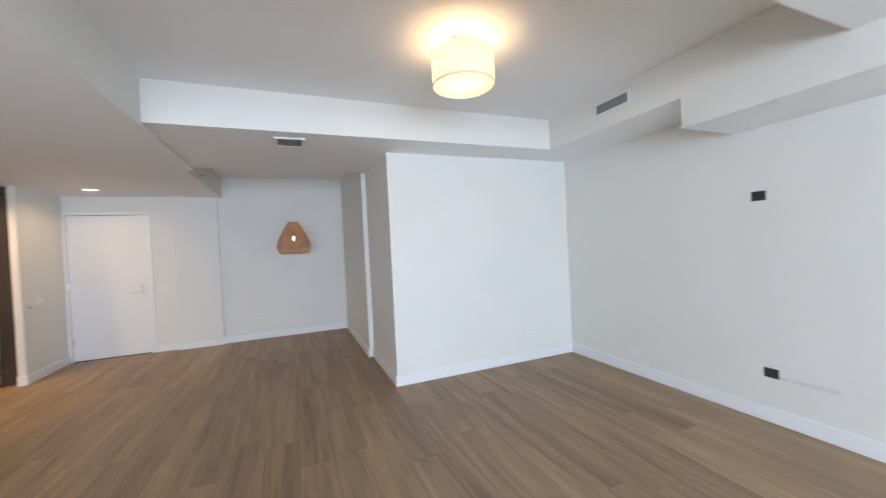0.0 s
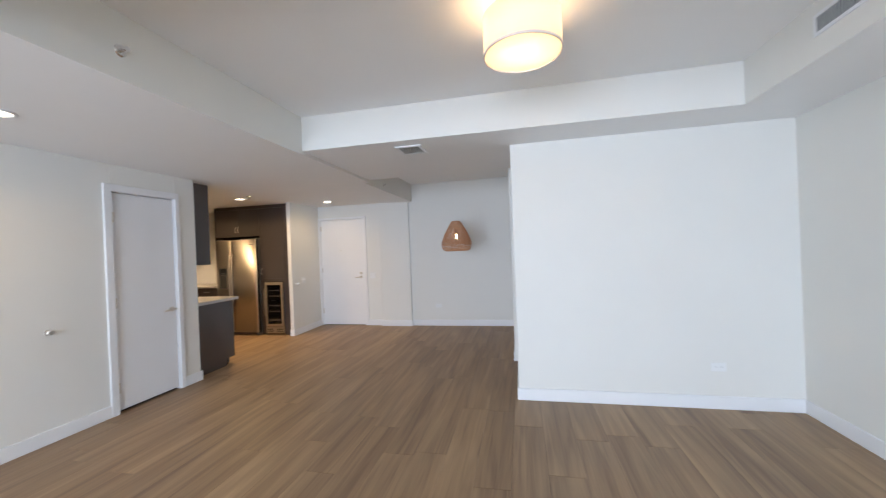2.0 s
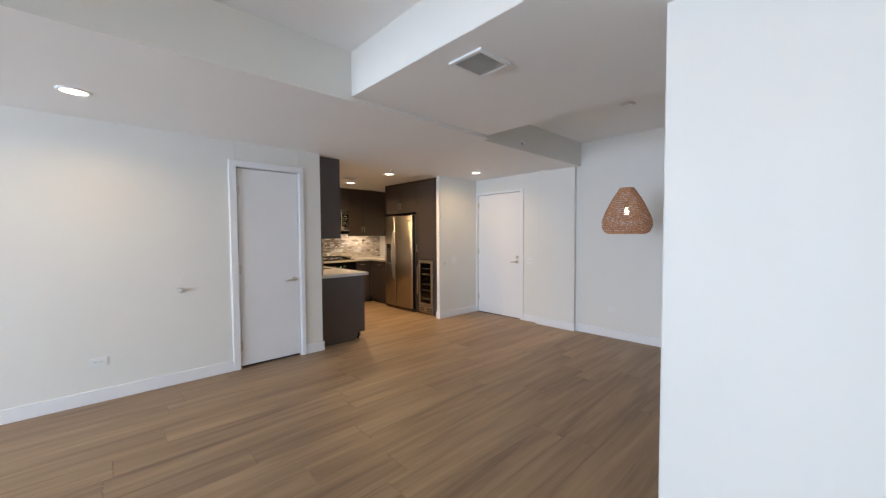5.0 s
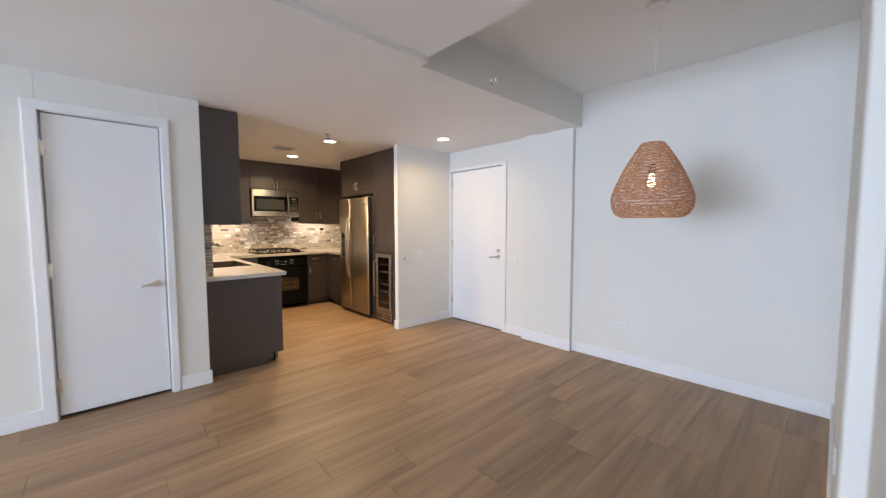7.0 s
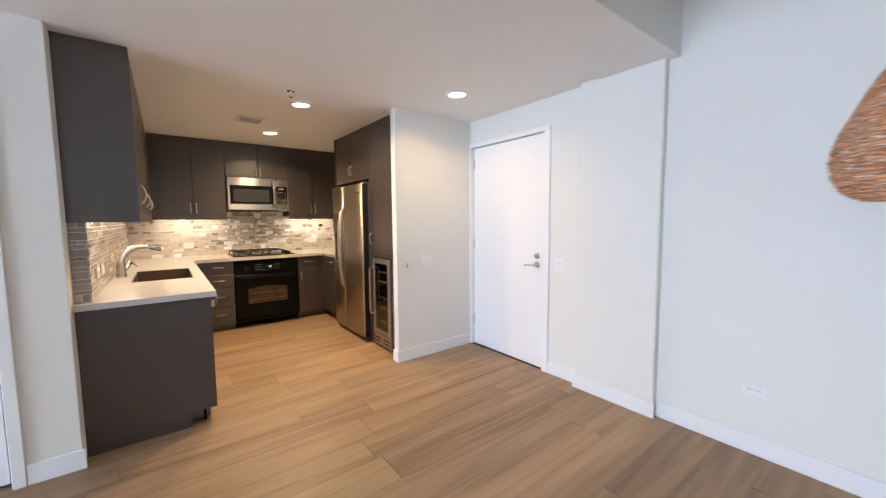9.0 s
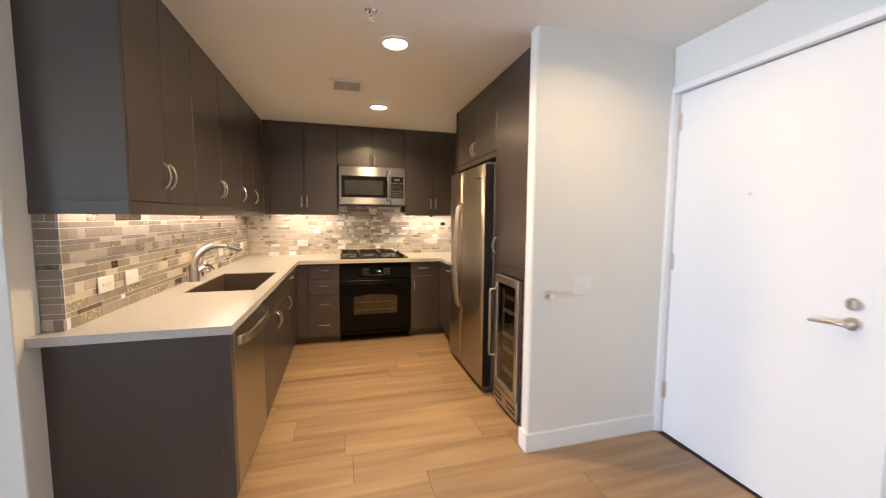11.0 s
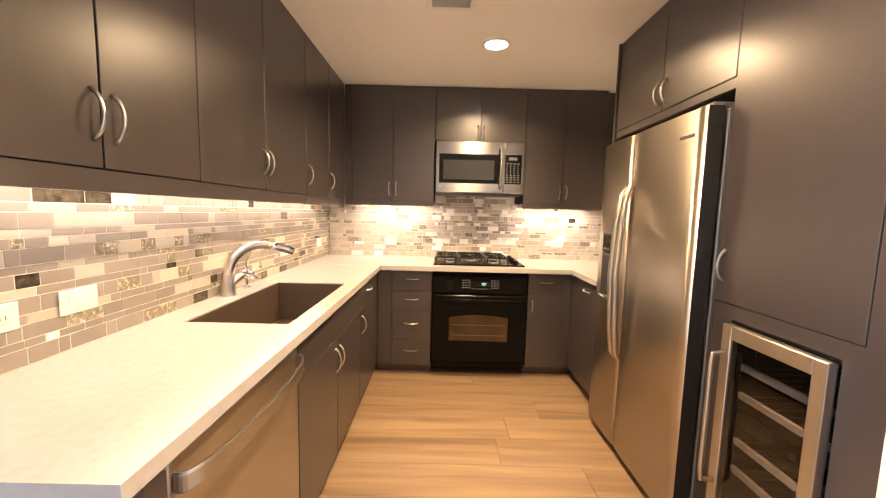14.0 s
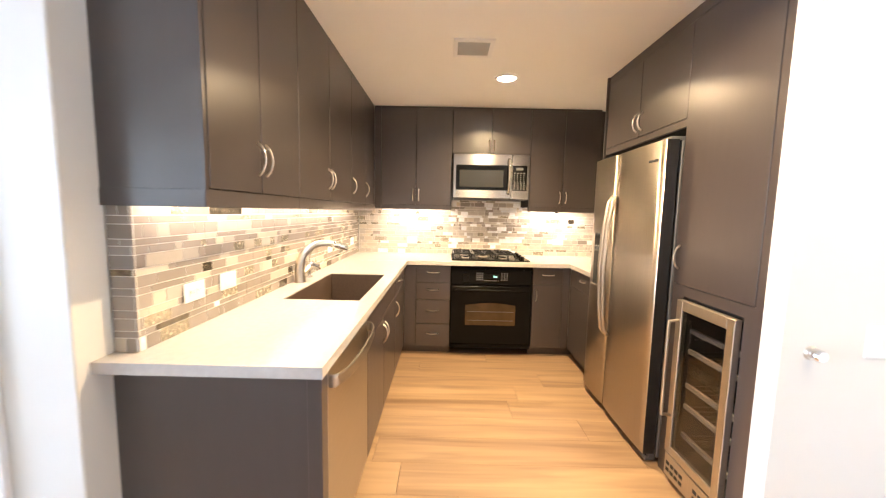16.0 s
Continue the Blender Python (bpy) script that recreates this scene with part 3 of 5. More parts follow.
def on_top(x, y):
    if SX0 < x < SX1 and SY0 < y < SY1:
        return False
    return (y < CF and (y > 4.80 or x > -2.47)) or (x < -4.73 and y > 4.80) or (x < -4.215 and y > 6.965)


part("slab", slab_mesh([XW + 0.012, -4.73, -4.215, SX0, SX1, -2.47, -2.378], [4.75, 4.80, SY0, SY1, CF, 6.965, 7.61], on_top, TOP - TK, TOP), STONE, c)
part("seam", boxes((-4.7305, -4.7295, 5.0, CF - 0.002, TOP, TOP + 0.0003)), GROUT, c)


def sink():
    s = thing("kitchen_sink", ((SX0 + SX1) / 2, (SY0 + SY1) / 2, 0.68), "dark brown composite undermount sink set in the worktop", "sink")
    bm = bmesh.new()
    z0, z1 = 0.69, TOP - TK - 0.0005
    w = 0.012
    box(bm, SX0 - 0.02, SX1 + 0.02, SY0 - 0.02, SY1 + 0.02, z0 - w, z0)
    box(bm, SX0 - 0.02, SX0 - 0.003, SY0 - 0.02, SY1 + 0.02, z0, z1)
    box(bm, SX1 + 0.003, SX1 + 0.02, SY0 - 0.02, SY1 + 0.02, z0, z1)
    box(bm, SX0 - 0.003, SX1 + 0.003, SY0 - 0.02, SY0 - 0.003, z0, z1)
    box(bm, SX0 - 0.003, SX1 + 0.003, SY1 + 0.003, SY1 + 0.02, z0, z1)
    e, t = 0.004, TOP - 0.006
    for q in ((SX0 + 0.0005, SX0 + e, SY0 + 0.0005, SY1 - 0.0005), (SX1 - e, SX1 - 0.0005, SY0 + 0.0005, SY1 - 0.0005), (SX0 + e, SX1 - e, SY0 + 0.0005, SY0 + e), (SX0 + e, SX1 - e, SY1 - e, SY1 - 0.0005)):
        part("liner_wall", box(bmesh.new(), *q, z0, t), SINKM, s)
    part("basin", bm, SINKM, s)
    part("drain", cyl(bmesh.new(), -3.58, 5.12, z0, z0 + 0.004, 0.045), STEEL, s)


sink()


def faucet():
    x, y = -3.62, 4.885
    f = thing("faucet", (x, y, TOP), "brushed nickel pull-out kitchen faucet on the worktop", "faucet")
    bm = cyl(bmesh.new(), x, y, TOP, TOP + 0.012, 0.037, 0.035)
    cyl(bm, x, y, TOP + 0.012, TOP + 0.11, 0.034, 0.030)
    part("body", bm, NICKEL, f, smooth=False)
    # spout rises and curves over the basin
    dx, dy = -0.45, 0.89
    pts, rr = [], []
    for i in range(15):
        u = i / 14
        a = math.pi * 0.62 * u
        out = 0.20 * (1 - math.cos(a)) / (1 - math.cos(math.pi * 0.62))
        up = 0.10 + 0.145 * math.sin(min(a, math.pi / 2) * 1.0) - 0.03 * max(0, a - math.pi / 2) ** 1.5
        pts.append((x + dx * out, y + dy * out, TOP + up))
        rr.append(0.0285 - 0.0105 * u)
    part("spout", tube(bmesh.new(), pts, rr, 14), NICKEL, f, smooth=True)
    e = Vector(pts[-1])
    part("spray_head", tube(bmesh.new(), [e - Vector((dx, dy, 0)) * 0.01, e + Vector((dx * 0.03, dy * 0.03, -0.006)), e + Vector((dx * 0.075, dy * 0.075, -0.02)), e + Vector((dx * 0.10, dy * 0.10, -0.032))], [0.018, 0.022, 0.021, 0.017], 14), CHROME, f, "polished chrome spray head", True)
    bm = rod(bmesh.new(), (x, y + 0.01, TOP + 0.055), (x - 0.05, y + 0.045, TOP + 0.098), 0.021, 0.019, 16)
    part("valve", bm, NICKEL, f)
    part("lever", tube(bmesh.new(), [(x - 0.045, y + 0.04, TOP + 0.10), (x - 0.062, y + 0.055, TOP + 0.112), (x - 0.078, y + 0.082, TOP + 0.092), (x - 0.085, y + 0.10, TOP + 0.072)], [0.020, 0.018, 0.010, 0.006], 10), CHROME, f, "polished chrome lever", True)
    # small filtered-water tap beside it
    tx, ty = -3.80, 4.875
    g = thing("water_tap", (tx, ty, TOP), "slim chrome filtered-water tap beside the sink", "tap")
    bm = cyl(bmesh.new(), tx, ty, TOP, TOP + 0.008, 0.024)
    cyl(bm, tx, ty, TOP + 0.008, TOP + 0.06, 0.011)
    part("base", bm, CHROME, g)
    part("spout", tube(bmesh.new(), [(tx, ty, TOP + 0.06), (tx, ty + 0.002, TOP + 0.14), (tx, ty + 0.03, TOP + 0.20), (tx, ty + 0.07, TOP + 0.245), (tx, ty + 0.10, TOP + 0.25)], 0.006, 8), CHROME, g, smooth=True)
    part("lever", tube(bmesh.new(), [(tx, ty, TOP + 0.05), (tx + 0.02, ty + 0.03, TOP + 0.058), (tx + 0.03, ty + 0.06, TOP + 0.055)], 0.006, 8), CHROME, g, smooth=True)


faucet()


def cooktop():
    c = thing("gas_cooktop", (-5.07, 6.235, TOP), "black gas cooktop with cast iron grates", "cooktop")
    x0, x1, y0, y1 = -5.33, -4.82, 5.86, 6.615
    part("tray", boxes((x0, x1, y0, y1, TOP, TOP + 0.012), bevel=0.004), BLACK, c)
    for bx, by, r in ((-5.20, 6.0, 0.045), (-4.95, 6.0, 0.038), (-5.20, 6.37, 0.038), (-4.95, 6.37, 0.045), (-5.08, 6.185, 0.05)):
        b = part("burner", cyl(bmesh.new(), bx, by, TOP + 0.012, TOP + 0.024, r, r * 0.9, 20), STEEL, c, "steel burner base")
        part("cap", cyl(bmesh.new(), bx, by, TOP + 0.024, TOP + 0.034, r * 0.75, r * 0.6, 20), IRON, b)
    for a, b in ((5.88, 6.06), (6.08, 6.29), (6.31, 6.48)):
        bm = bmesh.new()
        h = TOP + 0.06
        for yy in (a, b):
            tube(bm, [(x0 + 0.04, yy, TOP + 0.013), (x0 + 0.05, yy, h), (x1 - 0.05, yy, h), (x1 - 0.04, yy, TOP + 0.013)], 0.007, 6)
        for xx in (x0 + 0.06, -5.20, -5.075, -4.95, x1 - 0.06):
            rod(bm, (xx, a, h), (xx, b, h), 0.006, seg=6)
        m = (a + b) / 2
        rod(bm, (x0 + 0.06, m, h + 0.002), (-5.24, m, h + 0.002), 0.006, seg=6)
        rod(bm, (-5.16, m, h + 0.002), (-4.99, m, h + 0.002), 0.006, seg=6)
        rod(bm, (-4.91, m, h + 0.002), (x1 - 0.06, m, h + 0.002), 0.006, seg=6)
        for bx in (-5.20, -4.95):
            for k in range(4):
                w = math.pi / 4 + k * math.pi / 2
                dx, dy = math.cos(w), math.sin(w) * (b - a) / 0.19
                tube(bm, [(bx + dx * 0.095, m + dy * 0.088, h - 0.004), (bx + dx * 0.07, m + dy * 0.062, h + 0.006), (bx + dx * 0.04, m + dy * 0.036, h + 0.005), (bx + dx * 0.022, m + dy * 0.02, h - 0.002)], 0.0062, 6)
        part("grate", bm, IRON, c, "black cast iron grate")
    for i in range(5):
        kx = x0 + 0.09 + i * 0.083
        k = part("knob", cyl(bmesh.new(), kx, 6.555, TOP + 0.012, TOP + 0.04, 0.021, 0.017, 18), BLACK, c)
        part("pointer", boxes((kx - 0.004, kx + 0.004, 6.538, 6.572, TOP + 0.04, TOP + 0.046), bevel=0.001), CHROME, k)


cooktop()


def words(name, text, size, m, material, parent):
    cu = bpy.data.curves.new(name, "FONT")
    cu.body, cu.size, cu.align_x, cu.align_y, cu.extrude = text, size, "CENTER", "CENTER", 0.0003
    cu.materials.append(material)
    ob = new(name, cu)
    me = bpy.data.meshes.new_from_object(ob.evaluated_get(bpy.context.evaluated_depsgraph_get()))
    bpy.data.objects.remove(ob)
    me.transform(m)
    bm = bmesh.new()
    bm.from_mesh(me)
    return part(name, bm, material, parent)


FACE_X = Matrix(((0, 0, 1, 0), (1, 0, 0, 0), (0, 1, 0, 0), (0, 0, 0, 1)))   # text that reads on a face looking along +x


def wall_oven():
    o = thing("wall_oven", (-5.0, 6.246, 0.07), "black built-in wall oven under the cooktop", "oven")
    y0, y1 = 5.857, 6.625
    part("body", boxes((XW + 0.05, FX - 0.004, y0, y1, 0.07, 0.872)), BLACK, o)
    p = part("control_panel", boxes((FX - 0.003, FX + 0.018, y0 + 0.003, y1 - 0.003, 0.70, 0.840), bevel=0.004), BLACK, o)
    part("display", boxes((FX + 0.018, FX + 0.0195, 6.16, 6.32, 0.755, 0.80)), BGLASS, p)
    words("clock", "9:32", 0.022, Matrix.Translation((FX + 0.0205, 6.275, 0.777)) @ FACE_X, CLOCK, p)
    bm = bmesh.new()
    for yy in (6.10, 6.125, 6.15, 6.33, 6.355, 6.38):
        for zz in (0.745, 0.765, 0.785, 0.805):
            box(bm, FX + 0.018, FX + 0.0188, yy, yy + 0.014, zz, zz + 0.005)
    for k in range(8):
        box(bm, FX + 0.018, FX + 0.0188, 6.175 + k * 0.018, 6.183 + k * 0.018, 0.735, 0.742)
    tagged(part("key_legend", bm, LEGEND, p), kind="stuff")
    part("dial_window", boxes((FX + 0.018, FX + 0.0188, 5.97, 6.03, 0.725, 0.80)), BGLASS, p)
    dr = part("oven_door", boxes((FX - 0.003, FX + 0.03, y0 + 0.003, y1 - 0.003, 0.125, 0.685), bevel=0.005), BLACK, o)
    # window with a gently arched top, and two racks glimpsed behind it
    bm = bmesh.new()
    ya, yb, za, zb = 6.00, 6.475, 0.31, 0.505
    row = [(ya + (yb - ya) * i / 12, zb + 0.022 * math.sin(math.pi * i / 12)) for i in range(13)]
    f = [bm.verts.new((FX + 0.0305, ya, za)), bm.verts.new((FX + 0.0305, yb, za))] + [bm.verts.new((FX + 0.0305, yy, zz)) for yy, zz in reversed(row)]
    face = bm.faces.new(f)
    ex = bmesh.ops.extrude_face_region(bm, geom=[face])
    bmesh.ops.translate(bm, verts=[v for v in ex["geom"] if isinstance(v, bmesh.types.BMVert)], vec=(0.001, 0, 0))
    part("oven_window", bm, OVENGLASS, dr, "amber-tinted oven window")
    part("rack", boxes((FX + 0.0315, FX + 0.0322, ya + 0.02, yb - 0.02, 0.355, 0.358), (FX + 0.0315, FX + 0.0322, ya + 0.02, yb - 0.02, 0.44, 0.443)), GREYP, dr)
    part("door_handle", tube(bmesh.new(), [(FX + 0.03, y0 + 0.03, 0.645), (FX + 0.06, y0 + 0.05, 0.648), (FX + 0.066, 6.05, 0.652), (FX + 0.068, 6.246, 0.654), (FX + 0.066, 6.44, 0.652), (FX + 0.06, y1 - 0.05, 0.648), (FX + 0.03, y1 - 0.03, 0.645)], 0.011, 10), BLACK, dr, smooth=True)
    part("vent_slot", boxes((FX - 0.003, FX + 0.012, y0 + 0.01, y1 - 0.01, 0.075, 0.118), bevel=0.002), BLACK, o)


OVENGLASS = mat("amber_oven_glass", (0.055, 0.032, 0.014), 0.07, vary=0.3, scale=8)
wall_oven()


def microwave():
    w = thing("microwave", (-5.2, 6.23, 1.51), "stainless over-the-range microwave with black window", "microwave")
    y0, y1, z0, z1, x1 = 5.858, 6.612, 1.512, 1.945, -4.985
    part("body", boxes((XW + 0.012, x1 - 0.032, y0, y1, z0, z1)), GREYP, w)
    dr = part("door", boxes((x1 - 0.03, x1, y0, 6.435, z0 + 0.004, z1), bevel=0.006), STEELH, w)
    part("window_surround", boxes((x1, x1 + 0.004, y0 + 0.03, 6.425, z0 + 0.085, z1 - 0.105), bevel=0.0015), BGLASS, dr)
    part("window", boxes((x1 + 0.004, x1 + 0.006, y0 + 0.065, 6.352, z0 + 0.115, z1 - 0.155)), mat("screen_glass", (0.04, 0.04, 0.038), 0.14), dr)
    part("handle", tube(bmesh.new(), [(x1, 6.405, z0 + 0.05), (x1 + 0.032, 6.405, z0 + 0.07), (x1 + 0.042, 6.405, z0 + 0.2), (x1 + 0.042, 6.405, z1 - 0.18), (x1 + 0.034, 6.405, z1 - 0.06), (x1, 6.405, z1 - 0.045)], 0.013, 10), STEELH, dr, smooth=True)
    part("badge", rod(bmesh.new(), (x1, y0 + 0.045, z0 + 0.05), (x1 + 0.002, y0 + 0.045, z0 + 0.05), 0.013, seg=20), NICKEL, dr)
    cp = part("control_panel", boxes((x1 - 0.03, x1 - 0.001, 6.438, y1, z0 + 0.004, z1), bevel=0.006), STEELH, w)
    part("keypad", boxes((x1 - 0.001, x1 + 0.003, 6.445, y1 - 0.028, z0 + 0.085, z1 - 0.105), bevel=0.0015), BGLASS, cp)
    part("display", boxes((x1 + 0.003, x1 + 0.0036, 6.475, 6.545, z1 - 0.15, z1 - 0.125)), mat("lcd", (0.16, 0.17, 0.15), 0.2), cp)
    bm = bmesh.new()
    for r in range(9):
        for k in range(4):
            box(bm, x1 + 0.003, x1 + 0.0036, 6.455 + k * 0.031, 6.455 + k * 0.031 + (0.018 if r < 4 or r > 7 else 0.008), z0 + 0.10 + r * 0.019, z0 + 0.106 + r * 0.019)
    tagged(part("key_legend", bm, LEGEND, cp), kind="stuff")
    part("bottom_vent", boxes((XW + 0.05, x1 - 0.05, y0 + 0.02, y1 - 0.02, z0 - 0.008, z0 - 0.0005)), GREYP, w)


microwave()


def ribbon(pts, z0, z1, thick):
    """A flat bar of upright section that follows points in plan."""
    bm = bmesh.new()
    fine = []
    n = 6
    P = [Vector((p[0], p[1], 0)) for p in pts]
    for i in range(len(P) - 1):
        a, b, c, d = P[max(i - 1, 0)], P[i], P[i + 1], P[min(i + 2, len(P) - 1)]
        for k in range(n + (i == len(P) - 2)):
            u = k / n
            fine.append(0.5 * ((2 * b) + (c - a) * u + (2 * a - 5 * b + 4 * c - d) * u * u + (3 * b - a - 3 * c + d) * u ** 3))
    rings = []
    for i, p in enumerate(fine):
        t = (fine[min(i + 1, len(fine) - 1)] - fine[max(i - 1, 0)]).normalized()
        o = Vector((-t.y, t.x, 0)) * thick / 2
        zc, hz = (z0 + z1) / 2, (z1 - z0) / 2
        rings.append([bm.verts.new(p + o * fx + Vector((0, 0, zc + hz * fz))) for fx, fz in ((-1, -0.7), (-0.5, -1), (0.5, -1), (1, -0.7), (1, 0.7), (0.5, 1), (-0.5, 1), (-1, 0.7))])
    for a, b in zip(rings, rings[1:]):
        for k in range(8):
            bm.faces.new((a[k], a[(k + 1) % 8], b[(k + 1) % 8], b[k]))
    bm.faces.new(rings[0])
    bm.faces.new(rings[-1])
    return bm


def dishwasher():
    w = thing("dishwasher", (-2.82, 5.2, 0), "stainless dishwasher with curved bar handle", "dishwasher")
    x0, x1 = -3.132, -2.502
    part("body", boxes((x0 + 0.004, x1 - 0.004, 4.82, 5.38, 0.02, 0.87)), GREYP, w)
    dr = part("door", boxes((x0 + 0.003, x1 - 0.003, 5.382, 5.416, 0.10, 0.868), bevel=0.004), STEELX, w)
    pts = [(x1 - 0.018, 5.417), (x1 - 0.03, 5.442), (x1 - 0.12, 5.467), (-2.817, 5.476), (x0 + 0.12, 5.467), (x0 + 0.03, 5.442), (x0 + 0.018, 5.417)]
    part("handle", ribbon(pts, 0.782, 0.827, 0.010), STEELX, dr, smooth=False)
    part("toe_kick", boxes((x0 + 0.003, x1 - 0.003, 5.34, 5.355, 0.0, 0.098)), BLACK, w)
    part("badge", rod(bmesh.new(), (-2.62, 5.416, 0.16), (-2.62, 5.418, 0.16), 0.012, seg=16), NICKEL, dr)


dishwasher()


def refrigerator():
    f = thing("refrigerator", (-3.705, 7.2, 0), "stainless side-by-side refrigerator with ice dispenser", "refrigerator")
    x0, x1, xs, yf = -4.15, -3.275, -3.80, 6.915
    part("body", boxes((x0, x1, 7.0, 7.58, 0.03, 1.765), bevel=0.004), GREYP, f, "dark grey cabinet sides")
    part("base_grille", boxes((x0 + 0.01, x1 - 0.01, 6.965, 6.999, 0.02, 0.075), bevel=0.003), GREYP, f)
    for a, b in ((x0, xs - 0.002), (xs + 0.002, x1)):
        bm = bmesh.new()
        # softly crowned door front
        n = 10
        prof = [(a + (b - a) * i / n, yf + 0.008 * (2 * i / n - 1) ** 4) for i in range(n + 1)]
        prof = [(a, 6.985)] + prof + [(b, 6.985)]
        lo = [bm.verts.new((px, py, 0.055)) for px, py in prof]
        hi = [bm.verts.new((px, py, 1.772)) for px, py in prof]
        for i in range(len(prof)):
            j = (i + 1) % len(prof)
            bm.faces.new((lo[i], lo[j], hi[j], hi[i]))
        bm.faces.new(lo)
        bm.faces.new(hi)
        left = b < xs
        dr = part("freezer_door" if left else "fridge_door", bm, [STEEL, EDGE], f)
        for poly in dr.data.polygons:
            poly.use_smooth = abs(poly.normal.y) > 0.9
            poly.material_index = 1 if abs(poly.normal.x) > 0.9 else 0
        s = -1 if left else 1
        hx = xs + s * 0.026
        pts = [(hx, yf, 0.565), (hx, yf - 0.03, 0.60), (hx, yf - 0.05, 0.75), (hx, yf - 0.062, 1.03), (hx, yf - 0.05, 1.31), (hx, yf - 0.03, 1.46), (hx, yf, 1.50)]
        part("handle", tube(bmesh.new(), pts, 0.016, 10, 0.75), STEELX, dr, smooth=True)
        if left:
            dp = part("dispenser", boxes((-4.075, -3.92, yf - 0.004, yf + 0.006, 0.85, 1.247), bevel=0.002), GREYP, dr)
            part("recess", boxes((-4.067, -3.928, yf - 0.0055, yf - 0.0035, 0.88, 1.115)), SLOT, dp)
            part("panel", boxes((-4.067, -3.928, yf - 0.006, yf - 0.0035, 1.128, 1.24)), BGLASS, dp)
            part("tray", boxes((-4.07, -3.925, yf - 0.02, yf - 0.004, 0.85, 0.872), bevel=0.003), STEEL, dp)
            for kx in (-4.05, -4.01, -3.97):
                part("key_legend", boxes((kx, kx + 0.02, yf - 0.0068, yf - 0.006, 1.15, 1.158)), LEGEND, dp)
        else:
            part("nameplate", boxes((-3.42, -3.335, yf - 0.0025, yf + 0.004, 1.668, 1.680), bevel=0.001), SLOT, dr)
    for hx in (x0 + 0.06, x1 - 0.06):
        part("hinge_cover", boxes((hx - 0.045, hx + 0.045, 6.95, 7.06, 1.766, 1.79), bevel=0.004), GREYP, f)
    for hx in (x0 + 0.07, x1 - 0.05):
        part("foot", boxes((hx - 0.03, hx + 0.03, 6.95, 7.01, 0.0, 0.03), bevel=0.003), GREYP, f)


refrigerator()

# tall cabinets round the refrigerator, fronts at y = 7.0
TY = 7.0
c = thing("fridge_side_panel", (-4.2, 7.3, 0), "dark espresso full-height panel beside the refrigerator", "panel")
part("panel", boxes((-4.213, -4.195, TY - 0.012, 7.615, 0, UT)), CAB, c)
c = thing("over_fridge_cabinet", (-3.72, 7.3, 1.83), "dark espresso cabinet above the refrigerator", "cabinet", "tall cabinets")
part("body", boxes((-4.194, -3.257, TY + DT + 0.002, 7.6, 1.83, UT)), CABIN, c)
part("rail", boxes((-4.194, -3.257, TY + 0.002, TY + DT, 1.83, 1.868)), CAB, c)
part("crown_filler", boxes((-4.194, -3.257, TY + 0.002, TY + DT, 2.335, UT)), CAB, c)
for a, b, g in ((-4.194, -3.725, -3.755), (-3.725, -3.257, -3.695)):
    dr = front(c, "door", a + G2, b - G2, TY, TY + DT, 1.872, 2.333)
    handle(dr, (g, TY, 1.96), Z, Vector((0, -1, 0)), 0.11)
c = thing("pantry_cabinet", (-2.98, 7.3, 0), "tall dark espresso cabinet holding the wine cooler", "cabinet", "tall cabinets")
part("body", boxes((-3.255, -3.235, TY + DT + 0.002, 7.6, 0.0, UT), (-2.65, -2.627, TY + DT + 0.002, 7.6, 0.0, UT), (-3.235, -2.65, TY + DT + 0.002, 7.6, 1.0, UT)), CAB, c)
part("side_stile", boxes((-3.255, -3.165, TY + 0.001, TY + DT, 0.0, 1.03)), CAB, c)
part("side_stile", boxes((-2.79, -2.627, TY + 0.001, TY + DT, 0.0, 1.03), (-2.743, -2.627, TY + 0.001, TY + DT, 1.03, 2.335)), CAB, c)
part("rail", boxes((-3.165, -2.79, TY + 0.001, TY + DT, 0.978, 1.03)), CAB, c)
part("crown_filler", boxes((-3.255, -2.627, TY + 0.001, TY + DT, 2.337, UT)), CAB, c)
dr = front(c, "door", -3.253, -2.745, TY - 0.002, TY + DT, 1.033, 2.333)
handle(dr, (-3.222, TY - 0.002, 1.17), Z, Vector((0, -1, 0)))


